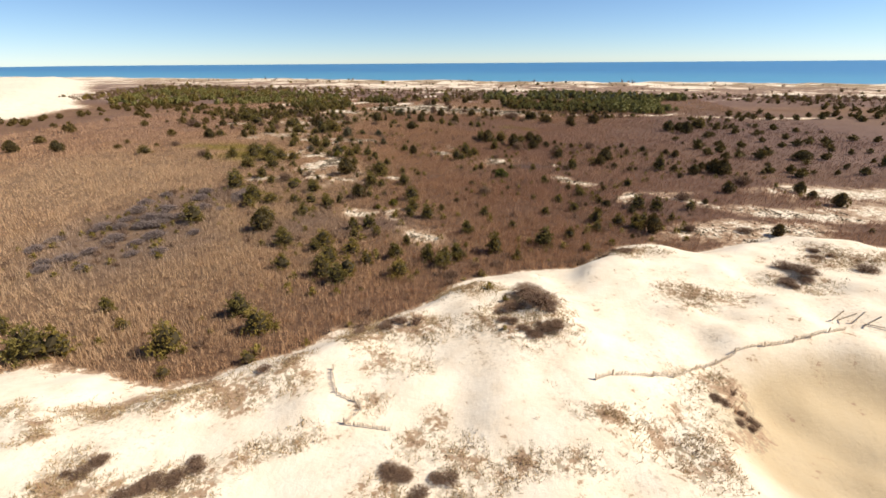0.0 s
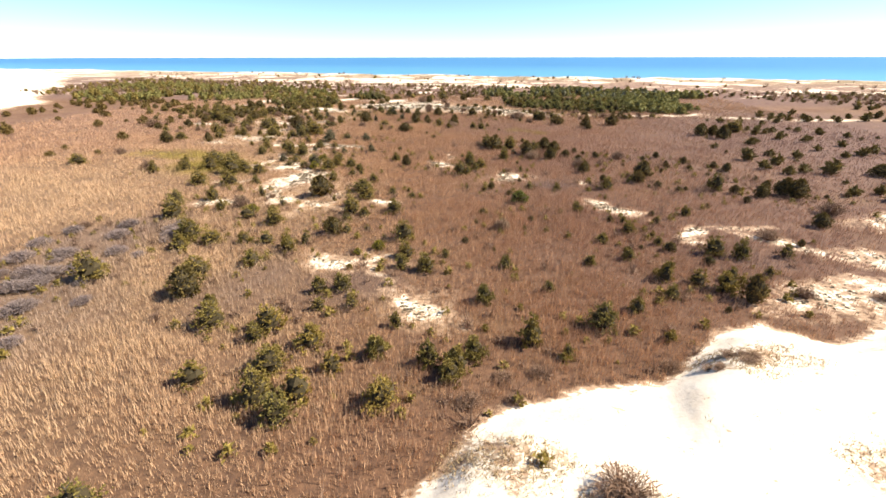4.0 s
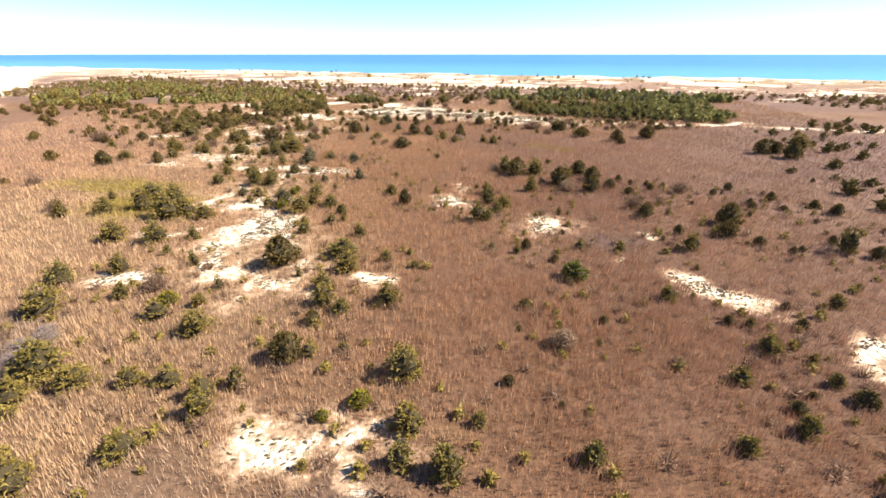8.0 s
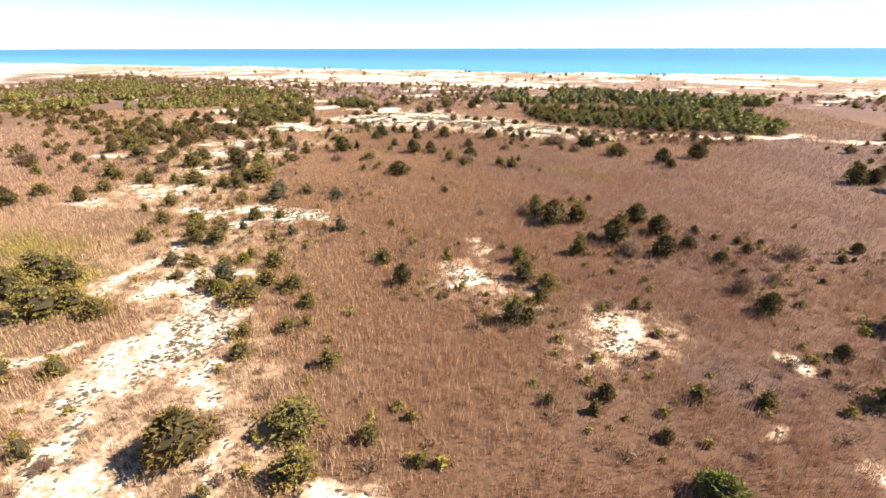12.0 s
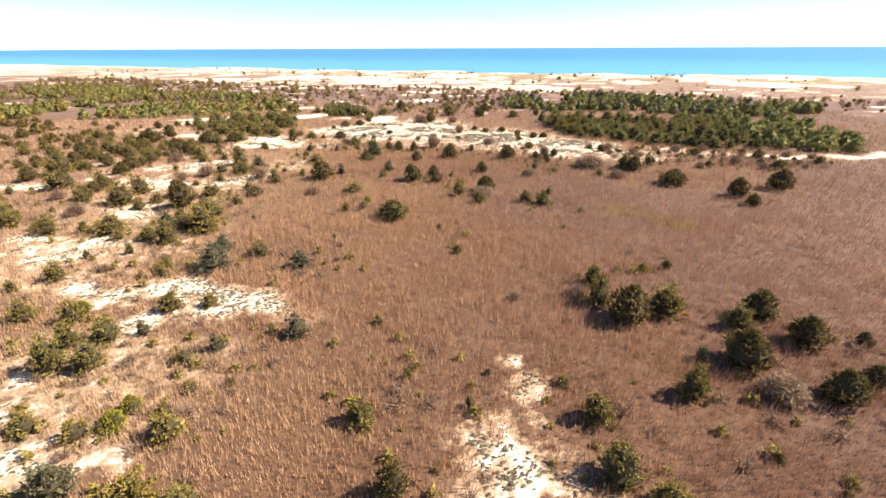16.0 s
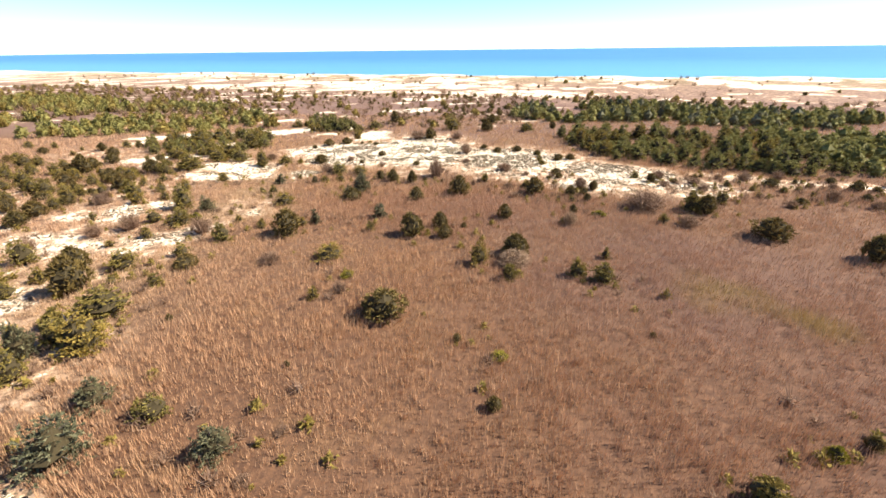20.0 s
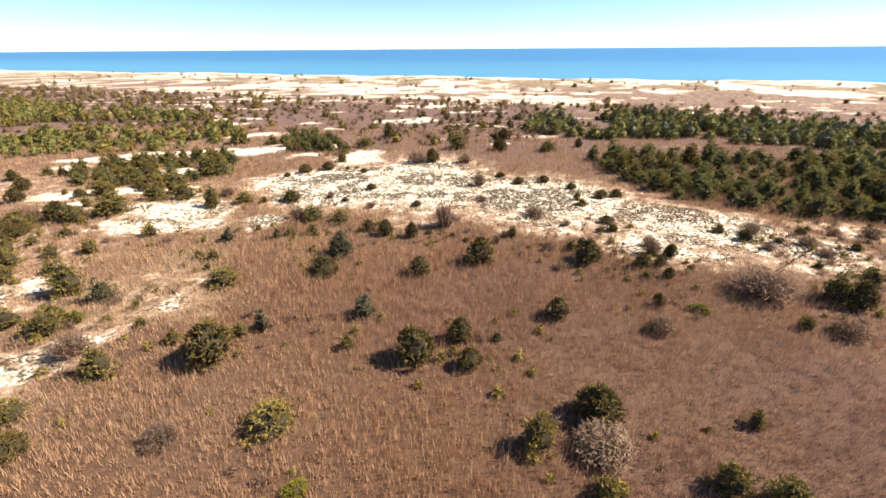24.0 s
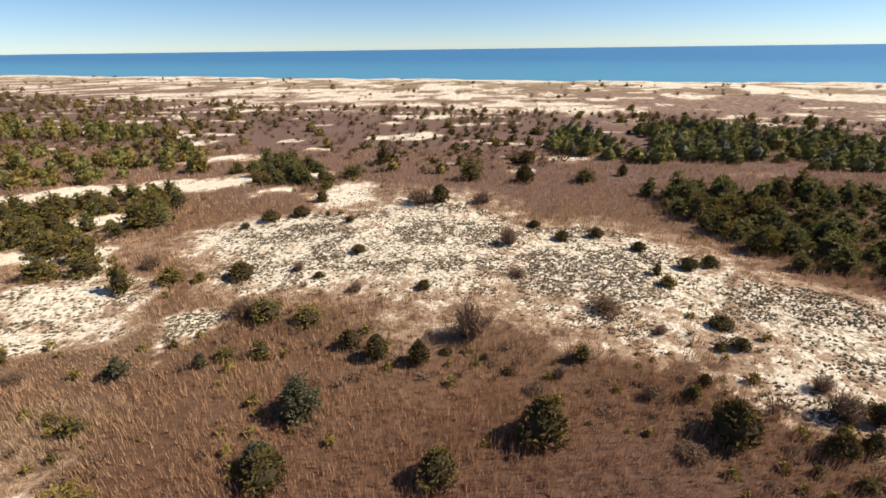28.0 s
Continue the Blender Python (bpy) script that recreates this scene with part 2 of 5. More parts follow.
def keep(me, name, values):
    me.attributes.new(name, "FLOAT", "POINT").data.foreach_set("value", np.asarray(values, np.float32))


def part(name, me, parent, label=""):
    ob = new(name, me)
    ob.parent = parent
    return tagged(ob, label)


# ---- the ground and the sea ----
def steps(low, high, fine, far_low, far_high, growth=1.09, behind=1.09):
    """Places along one axis: even between low and high, growing beyond."""
    out = list(np.arange(low, high + 0.01, fine))
    step = fine
    while out[-1] < far_high:
        step *= growth
        out.append(out[-1] + step)
    step = fine
    while out[0] > far_low:
        step *= behind
        out.insert(0, out[0] - step)
    return np.array(out)


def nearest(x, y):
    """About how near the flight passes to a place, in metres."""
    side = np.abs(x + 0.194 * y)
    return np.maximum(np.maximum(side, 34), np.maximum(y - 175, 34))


def sand_cover(x, y):
    """Bare sand, 0 to 1."""
    s = 0.77 * cover("sand", x, y)
    d = dune(x, y)
    s = np.maximum(s, ramp(d, -2.2, 1.4) * (1 - 0.5 * cover("tuft", x, y)))
    s = np.maximum(s, ramp(big_dune(x, y), -6, 8))
    w = shore(x, y)
    streaks = lumps(x, y * 1.6, 9, 22) * 0.3 + lumps(x, y * 1.8, 24, 23) * 0.4 + lumps(x, y * 2, 70, 29) * 0.3
    beach = ramp(w, 300, 220) * (0.14 + 0.62 * ramp(streaks + 0.09 * ramp(w, 170, 60), 0.48, 0.62))
    s = np.maximum(s, np.maximum(beach, ramp(w, 34, 20)))
    far = ramp(y, 290, 330) * 0.75 * ramp(lumps(x, y * 2.2, 14, 24) + 0.10 * ramp(x, -90, -180), 0.76, 0.85)
    return np.clip(np.maximum(s, far), 0, 1)


def build_ground():
    xs, ys = steps(-112, 78, 0.8, -2500, 2200, 1.045, 1.045), steps(8, 300, 0.8, -700, 1150, 1.03, 1.12)
    gx, gy = np.meshgrid(xs, ys)
    x, y = gx.ravel(), gy.ravel()
    n = len(xs)
    i = (np.arange(len(ys) - 1)[:, None] * n + np.arange(n - 1)[None]).ravel()
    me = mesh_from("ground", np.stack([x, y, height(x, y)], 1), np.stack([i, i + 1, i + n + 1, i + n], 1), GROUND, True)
    keep(me, "sand", sand_cover(x, y))
    for kind in ("ochre", "grey", "reed", "olive", "dusk"):
        # Beyond y = 265 the grey also puts distance haze into the ground colour.
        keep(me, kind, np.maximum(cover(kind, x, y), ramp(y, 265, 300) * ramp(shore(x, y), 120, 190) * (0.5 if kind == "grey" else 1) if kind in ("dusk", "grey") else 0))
    keep(me, "mat", np.maximum(np.maximum(cover("mat", x, y), 0.85 * ramp(cover("sand", x, y), 0, 0.3) * (y < 228)), np.minimum(1.3 * cover("tuft", x, y), 1)))
    # Painted shade between grass blades, strongest along the flight, weaker far off.
    keep(me, "litter_and_shade", (1 - ramp(shore(x, y), 190, 120)) * (0.10 + 0.58 * (34 / nearest(x, y)) ** 0.8 * ramp(y, 330, 280)))
    keep(me, "strand", ramp(shore(x, y), 190, 120))
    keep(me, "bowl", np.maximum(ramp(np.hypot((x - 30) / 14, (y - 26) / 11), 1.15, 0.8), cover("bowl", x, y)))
    tagged(new("ground", me), "pale sand and dry brown heath, rising to low dunes", "ground", kind="structure")
    v = [(-4800, -900), (4800, -900), (4800, 4900), (-4800, 4900)]
    sea = mesh_from("sea", [(a, b, -3.6) for a, b in v], [(0, 1, 2, 3)], WATER)
    tagged(new("water", sea), "calm blue sea out to the horizon", "sea", kind="structure")
# ---- where the cover changes ----
patch("sand", -20.9, 70.6, 0.35, 2.6, 25, 0.85)
patch("sand", -18.4, 67, 0.35, 2.6, 40, 0.8)
patch("sand", -13.2, 63.4, 3.4, 1.5, -8, 0.85)
patch("sand", -26.3, 73.6, 2.4, 2.4, 0, 1.2)
patch("sand", -20.6, 74.1, 2.4, 1.3, 10, 1.2)
patch("sand", -47.5, 112, 5, 7.5, -20, 1)
patch("sand", -55, 123.5, 3, 5, 15, 0.95)
patch("sand", -62.5, 129.5, 2.6, 3, 20, 0.85)
patch("sand", -42.5, 98.2, 2.2, 2.6, 15, 0.9)
patch("sand", -37.5, 94.6, 3.2, 1.8, -15, 0.8)
patch("sand", -34, 98, 1.5, 2.4, 10, 0.7)
patch("sand", -40.4, 107.5, 1, 3, 15, 0.85)
patch("sand", -29.8, 91.4, 3, 0.9, 10, 0.7)
patch("sand", -63.3, 124.5, 3.4, 3, 20, 0.7)
patch("sand", -60.4, 111, 3.2, 1.4, 35, 0.8)
patch("sand", -91, 152, 5, 1.8, 10, 0.75)
patch("sand", 10.6, 116.4, 0.9, 1.8, 0, 0.75)
patch("sand", 4.2, 108, 1.5, 0.6, 10, 0.7)
patch("sand", -46.5, 100, 2.2, 4.5, 20, 1)
patch("sand", -55, 94.2, 3.2, 1.5, 10, 1)
patch("sand", -25.6, 98.8, 1.2, 1.8, -15, 0.85)
patch("sand", -3.8, 119.5, 2.5, 3.4, 15, 0.95)
patch("sand", -19.2, 130, 3.4, 2.4, 0, 1)
patch("sand", -16, 136.5, 1.6, 1.6, 0, 0.7)
patch("sand", 15.6, 100.2, 5.2, 2.4, -38, 1)
patch("sand", 24, 89.5, 1.2, 3.2, -10, 1)
patch("sand", 32, 92, 5, 1.2, 5, 0.85)
patch("sand", 37, 86, 6, 1.6, -30, 0.85)
patch("sand", 52, 81, 11, 3.2, -8, 1)
patch("sand", 68, 98, 14, 5, 5, 1)
patch("sand", 74, 84, 16, 6, -4, 1)
patch("sand", 40, 72, 12, 4, 8, 0.75)
patch("sand", -18, 140, 1.8, 0.8, -45, 0.9)
patch("sand", -58, 149.5, 14, 2.4, -4, 1)
patch("sand", -47, 148, 4.2, 2.4, 0, 1)
patch("sand", -59, 143, 2, 4.2, -25, 0.8)
patch("sand", -61, 136, 4, 1.2, 35, 0.8)
patch("sand", -70, 151, 6, 2.4, 10, 0.8)
patch("sand", -83, 160, 9, 3, 20, 0.75)
patch("sand", -83, 176, 4, 4, 0, 0.85)
patch("sand", -92, 192, 8, 4.2, 10, 0.81)
patch("sand", -78, 196, 7, 2.6, 20, 0.75)
patch("sand", -88, 209, 5.5, 2.9, 12, 0.85)
patch("sand", -101, 204, 4, 3.6, 0, 0.85)
patch("sand", -70, 208.5, 3.2, 1.4, 20, 0.75)
patch("sand", -74, 199, 3.5, 1.9, 30, 0.85)
patch("sand", -70.5, 235, 3.6, 3.1, 15, 1.25)
patch("sand", -71, 230, 0.5, 2.4, 0, 1.22)
patch("sand", -89, 239, 8, 5.4, 0, 1.25)
patch("sand", -97, 250, 3, 6, 40, 1.25)
patch("sand", -113, 247, 12, 3.6, 10, 1.25)
patch("sand", -124, 283, 13, 4.8, 30, 1.25)
patch("sand", -101, 291, 11, 4.3, 12, 1.25)
patch("sand", -110, 313, 11, 3.6, 30, 1.08)
patch("sand", -104, 267, 8, 3.6, 20, 1.22)
patch("sand", -46, 262, 15, 20, 15, 1.12)
patch("sand", -62, 254, 12, 10.8, 0, 1.22)
patch("sand", -20, 254, 17, 13, -30, 1.12)
patch("sand", -66, 283, 6, 7.2, 40, 1.25)
patch("sand", -73, 262, 12, 8.4, 20, 1.22)
patch("sand", 2, 238, 14, 9, -25, 0.95)
patch("sand", -22, 238, 18, 5.5, -15, 0.69)
patch("sand", -5, 229, 9, 5, -10, 0.81)
patch("sand", -88, 231, 9, 3.1, 10, 1.08)
patch("sand", -93.5, 209, 5, 3.8, 0, 0.85)
patch("sand", -92, 194, 6, 3.1, 5, 0.85)
patch("sand", -80, 191, 5, 2.4, 10, 0.81)
patch("sand", 14, 228, 8, 5, 0, 0.67)
patch("sand", -28, 304, 4, 1.5, 0, 0.8)
patch("sand", 0, 278, 2.6, 3, 0, 1.06)
patch("sand", -30, 340, 14, 2, -8, 0.8)
patch("sand", 32, 235, 12, 3.5, -15, 0.62)
patch("sand", 52, 230, 10, 2.5, -18, 0.8)
patch("sand", 72, 232, 9, 3, 8, 0.9)
patch("sand", 95, 225, 12, 2.6, -14, 0.9)
patch("sand", 124, 224, 14, 3, 4, 0.9)
patch("mat", -24.5, 74, 5, 4)
patch("mat", -45, 112, 9, 12, -20)
patch("mat", -4, 119, 5, 5)
patch("mat", -19, 130, 5, 4)
patch("mat", 15.6, 100, 7, 4, -38)
patch("mat", -55, 149, 17, 4)
patch("mat", -70.5, 235, 5, 4)
patch("mat", -89, 237, 10, 6)
patch("mat", -46, 260, 18, 22, 15)
patch("mat", -22, 252, 20, 16, -30)
patch("mat", 2, 238, 18, 12, -25)
patch("mat", -66, 256, 14, 12)
patch("olive", -73, 121, 9, 6, 15, 1.0)
patch("olive", -87, 131, 12, 4, 5, 0.9)
patch("olive", 1.6, 185, 4, 3, 0, 0.5)
patch("olive", 7, 180, 4, 3, 0, 0.5)
patch("ochre", -71, 208, 9, 5, 20)
patch("ochre", -38, 97, 9, 7, 15, 0.8)
patch("ochre", -14, 63, 5, 3, 0, 0.8)
patch("ochre", -76, 232, 8, 6, 30, 0.7)
patch("ochre", -40, 92, 12, 16, 0, 0.7)
patch("ochre", -58, 132, 12, 9, 0, 0.6)
patch("ochre", -84, 168, 16, 24, 0, 0.55)
patch("ochre", -50, 56, 26, 32, 0, 0.85)
patch("ochre", -92, 90, 34, 34, 0, 0.75)
patch("grey", -58, 57, 10, 13, 20, 1.0)
patch("grey", -60, 76, 6, 9, 10, 0.8)
patch("grey", 6, 113, 3, 2.4, 0, 0.8)
patch("grey", -33, 66, 5, 5, 20, 0.6)
patch("grey", -22, 66, 5, 4, 20, 0.6)
patch("grey", 26, 82, 6, 3, 0, 0.5)
patch("grey", 115, 160, 55, 80, 0, 0.5)
patch("dusk", -2, 190, 20, 16, 0, 1.0)
patch("reed", 4, 66, 9, 9, 20, 0.6)
patch("reed", 4, 94, 22, 13, 0, 1.0)
patch("reed", 2, 138, 24, 14, 0, 0.9)
patch("reed", -38, 214, 24, 12, 0, 1.0)
patch("dusk", -30, 212, 24, 10, 0, 0.6)
patch("dusk", 14, 142, 20, 16, 0, 0.9)
patch("reed", -22, 120, 12, 18, 0, 0.6)
patch("reed", -28, 165, 30, 26, 0, 0.6)
patch("reed", 10, 176, 26, 20, 0, 0.5)
patch("dusk", 26, 150, 36, 55, 0, 0.8)
patch("dusk", 40, 100, 40, 34, 0, 0.8)
patch("dusk", 90, 170, 60, 60, 0, 0.9)
patch("dusk", -160, 200, 60, 60, 0, 0.4)
patch("tuft", -35, 20, 1.6, 1, 7, 0.7)
patch("tuft", -32.4, 19.4, 1.3, 0.8, 7, 0.8)
patch("tuft", -30.6, 17.2, 1.4, 1, 7, 0.7)
patch("tuft", -29, 21.2, 2.4, 1, 7, 0.9)
patch("tuft", -25.5, 23, 2.6, 1.2, 7, 1)
patch("tuft", -22.5, 24.6, 2.6, 1.2, 7, 1)
patch("tuft", -19.2, 26.6, 2.6, 1.5, 7, 0.85)
patch("tuft", -16.6, 28.2, 2, 1.2, 7, 0.7)
patch("tuft", -24.6, 16.6, 1.6, 1.6, 7, 0.9)
patch("tuft", -21, 16, 1.8, 1.3, 7, 0.95)
patch("tuft", -18.4, 17.2, 2.2, 1.3, 7, 0.8)
patch("tuft", -15, 20.3, 2.4, 1, 7, 0.75)
patch("tuft", -5.6, 18.6, 2, 1, 7, 0.95)
patch("tuft", -3, 18.2, 1.8, 1.2, 7, 0.9)
patch("tuft", -4, 21.8, 2.4, 1, 7, 0.65)
patch("tuft", -9.6, 25.4, 1.4, 1.2, 7, 0.6)
patch("tuft", -7.4, 30.6, 2.6, 2.4, 7, 0.55)
patch("tuft", -11.5, 34.4, 4, 1.6, 7, 0.95)
patch("tuft", -6.8, 36.5, 3.2, 2, 7, 0.8)
patch("tuft", 3.4, 40, 3.2, 2.4, 7, 1)
patch("tuft", 2.6, 34.2, 2.4, 2.6, 7, 1)
patch("tuft", -0.6, 36.6, 2, 2.6, 7, 0.6)
patch("tuft", 6.5, 38, 2, 3, 7, 0.65)
patch("tuft", -2.4, 45, 3, 2, 7, 0.75)
patch("tuft", 21, 44.4, 3.4, 2.4, 7, 0.6)
patch("tuft", 25, 43.8, 2.4, 1.6, 7, 0.55)
patch("tuft", 15.4, 55.4, 4.6, 1.8, 7, 0.7)
patch("tuft", 33, 49.4, 3, 2, 7, 0.5)
patch("tuft", 42, 58, 6, 3.4, 7, 0.7)
patch("tuft", 17.9, 30, 2, 1.8, 7, 1)
patch("tuft", 18.6, 28.2, 1.6, 1.6, 7, 0.95)
patch("tuft", 10.9, 24.7, 2.4, 2, 7, 0.85)
patch("tuft", 12.7, 22.8, 1.8, 2.2, 7, 0.8)
patch("tuft", 7.2, 26, 2.2, 1, 7, 0.8)
patch("tuft", 2.7, 20.8, 2.2, 1.2, 7, 0.85)
patch("tuft", 5.4, 21.4, 1.6, 1.2, 7, 0.75)
patch("tuft", -1.6, 21.2, 1.4, 1.2, 7, 0.6)
patch("tuft", 0, 18.6, 2, 1, 7, 0.6)
patch("tuft", 14.2, 26.6, 2, 1.6, 7, 0.6)
patch("sand", -82, 285, 5, 2.4, 15, 1.1)
patch("sand", -77, 297, 3.5, 2.5, 20, 1.1)
patch("tuft", -6, 46, 3, 2, 7, 0.8)
patch("tuft", -14, 36.5, 3, 1.4, 40, 0.8)
patch("sand", -69.5, 208, 2.2, 3.6, 10, 0.68)
patch("sand", -69, 213.5, 0.8, 2.4, 10, 0.64)
patch("ochre", -74, 218, 5, 4, 20, 1.0)
patch("sand", -53.9, 129.1, 0.7, 2.4, -20, 0.95)
patch("sand", -52.4, 125.2, 0.8, 2.6, -25, 0.95)
patch("sand", -53.0, 122.7, 1.4, 2.2, -20, 1.0)
patch("sand", -51.0, 119.5, 2.6, 2.0, 0, 1.0)
patch("sand", -45.3, 118.6, 2.4, 1.0, 0, 0.95)
patch("sand", -48.3, 127.6, 1.6, 1.0, 0, 0.85)
patch("sand", -62.5, 128.9, 1.6, 1.6, 0, 0.95)
patch("sand", -60.5, 132.6, 3.0, 0.7, 10, 0.9)
patch("sand", -54.7, 140.5, 1.0, 0.7, 0, 0.7)
patch("sand", -58.6, 130.6, 2.6, 0.9, 0, 0.85)
patch("sand", -47.4, 127.4, 1.8, 0.9, 0, 0.9)
patch("sand", -40.4, 107.4, 1.0, 2.0, 0, 0.9)
patch("sand", -63.9, 125.5, 2.4, 2.2, 0, 0.95)
patch("sand", -35.1, 99.6, 1.4, 1.4, 0, 0.9)
patch("sand", -40.3, 106.9, 0.7, 1.8, 20, 0.95)
patch("sand", -36.0, 94.8, 2.2, 0.9, 0, 0.9)
patch("sand", -44.5, 99.2, 1.3, 2.0, 0, 0.95)
patch("sand", -69.7, 207.3, 3.0, 1.2, 10, 0.9)
patch("sand", -68.2, 210.3, 1.6, 0.8, 20, 0.8)
patch("sand", -72.4, 198.3, 2.4, 1.4, 25, 1.0)
patch("sand", -72.4, 201.7, 1.4, 0.6, 30, 0.8)
patch("sand", -69.7, 215.7, 1.6, 1.0, 10, 0.9)
patch("sand", -107.6, 195.2, 2.6, 1.8, 0, 1.25)
patch("sand", -91.7, 204.6, 4.5, 1.4, 10, 1.2)
patch("sand", -109.7, 238.9, 4, 2.4, 10, 1.25)
patch("sand", -136.4, 267.0, 6, 2.6, 10, 1.2)
patch("sand", -91.1, 163.6, 4, 2.6, 10, 0.9)
patch("sand", -119.4, 187.9, 7, 2.4, 20, 0.9)
patch("sand", -135.0, 274.8, 9, 2.6, 10, 1.2)
patch("sand", -110.0, 248.2, 4, 2.0, 0, 1.25)
patch("sand", -93.6, 238.4, 6, 2.6, 10, 1.1)
patch("sand", -107.0, 264.0, 3, 1.2, 10, 1.2)
patch("sand", -111.2, 293.0, 6, 2.0, 10, 1.15)
patch("sand", -90.0, 230.5, 5, 2.4, 15, 0.9)
patch("sand", -27.1, 338.9, 4, 1.4, 0, 1.1)
patch("sand", 1.9, 278.1, 1.6, 2.2, 0, 1.2)
patch("sand", -112, 214, 26, 14, 10, 0.36)
patch("sand", -120, 252, 30, 12, 0, 0.36)
patch("sand", -45, 107, 9, 13, -20, 0.32)
patch("sand", -37, 97, 8, 6, 0, 0.32)
patch("sand", -23, 74, 7, 4, 0, 0.3)
patch("sand", -13, 64, 6, 4, 0, 0.3)
patch("sand", -58, 134, 12, 9, 10, 0.34)
patch("sand", -78, 162, 16, 10, 20, 0.3)
patch("sand", -88, 190, 16, 22, 0, 0.3)
patch("sand", -71, 210, 8, 7, 0, 0.3)
patch("sand", -18, 129, 6, 6, 0, 0.28)
patch("sand", -3, 119, 6, 6, 0, 0.28)
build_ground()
# ---- plants: each kind has a few meshes, one wide and one high, that its copies share ----
def sprays(centres, outs, size, count, r, flat=0.35):
    """Needle sprays: at each centre a few pointed leaves that fan out along its outward way."""
    n = len(centres)
    c, o = np.repeat(centres, count, 0), np.repeat(outs, count, 0)
    way = o + r.normal(0, 0.75, (n * count, 3))
    way /= np.linalg.norm(way, axis=1)[:, None]
    side = np.cross(way, r.normal(0, 1, (n * count, 3)))
    side /= np.linalg.norm(side, axis=1)[:, None] + 1e-9
    long = (np.repeat(size, count) * r.uniform(0.6, 1.25, n * count))[:, None]
    a, b, tip = c - side * long * flat, c + side * long * flat, c + way * long
    return np.stack([a, b, tip], 1).reshape(-1, 3)


def tube(points, radii, sides=5):
    """A tapered limb through some points, as corners and triangles."""
    v, f = [], []
    for k, (q, rad) in enumerate(zip(points, radii)):
        for s in range(sides):
            a = 2 * math.pi * s / sides
            v.append((q[0] + rad * math.cos(a), q[1] + rad * math.sin(a), q[2]))
    for k in range(len(points) - 1):
        for s in range(sides):
            a, b = k * sides + s, k * sides + (s + 1) % sides
            f += [(a, b, b + sides), (a, b + sides, a + sides)]
    return v, f


def joined(pieces):
    v, f = [], []
    for pv, pf in pieces:
        f += [tuple(i + len(v) for i in t) for t in pf]
        v += list(pv)
    return v, f


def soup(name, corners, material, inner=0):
    """Loose triangles; the first inner ones are the crown's core, its shade painted as a dark colour."""
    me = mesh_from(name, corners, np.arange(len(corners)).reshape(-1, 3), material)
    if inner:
        me.materials.append(CROWN_SHADE)
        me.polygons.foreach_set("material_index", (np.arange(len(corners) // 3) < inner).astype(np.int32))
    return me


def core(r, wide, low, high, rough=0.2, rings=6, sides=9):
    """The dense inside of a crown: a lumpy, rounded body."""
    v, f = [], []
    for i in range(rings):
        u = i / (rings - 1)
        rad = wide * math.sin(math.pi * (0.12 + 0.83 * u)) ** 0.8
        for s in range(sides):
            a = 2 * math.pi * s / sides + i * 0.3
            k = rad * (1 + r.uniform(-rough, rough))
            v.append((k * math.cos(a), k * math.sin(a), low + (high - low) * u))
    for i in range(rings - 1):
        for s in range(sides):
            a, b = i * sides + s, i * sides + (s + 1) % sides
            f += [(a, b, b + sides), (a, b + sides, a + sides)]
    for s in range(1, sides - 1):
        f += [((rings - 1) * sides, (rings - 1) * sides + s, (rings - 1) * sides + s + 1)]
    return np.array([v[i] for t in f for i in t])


def cedar_crown(r, leaves=340):
    """A dense egg-shaped crown with a ragged outline."""
    u = r.uniform(0.02, 1, leaves) ** 0.9
    a = r.uniform(0, 2 * math.pi, leaves)
    lean = r.uniform(-0.06, 0.06, 2)
    top = r.uniform(0.55, 0.9)
    rad = 0.47 * np.sin(np.pi * np.clip(0.16 + 0.84 * u ** top, 0, 1)) ** 0.75
    rad = rad * (0.72 + 0.5 * lumps(a * 1.3 + r.uniform(0, 50), u * 4, 1.0, int(r.integers(90)))) * r.uniform(0.82, 1.08, leaves)
    c = np.stack([rad * np.cos(a) + lean[0] * u, rad * np.sin(a) + lean[1] * u, 0.06 + 0.86 * u], 1)
    o = np.stack([np.cos(a) * 0.9, np.sin(a) * 0.9, 0.45 + 0.5 * u], 1)
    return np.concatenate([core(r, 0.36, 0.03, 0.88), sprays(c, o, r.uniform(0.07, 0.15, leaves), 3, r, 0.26)])


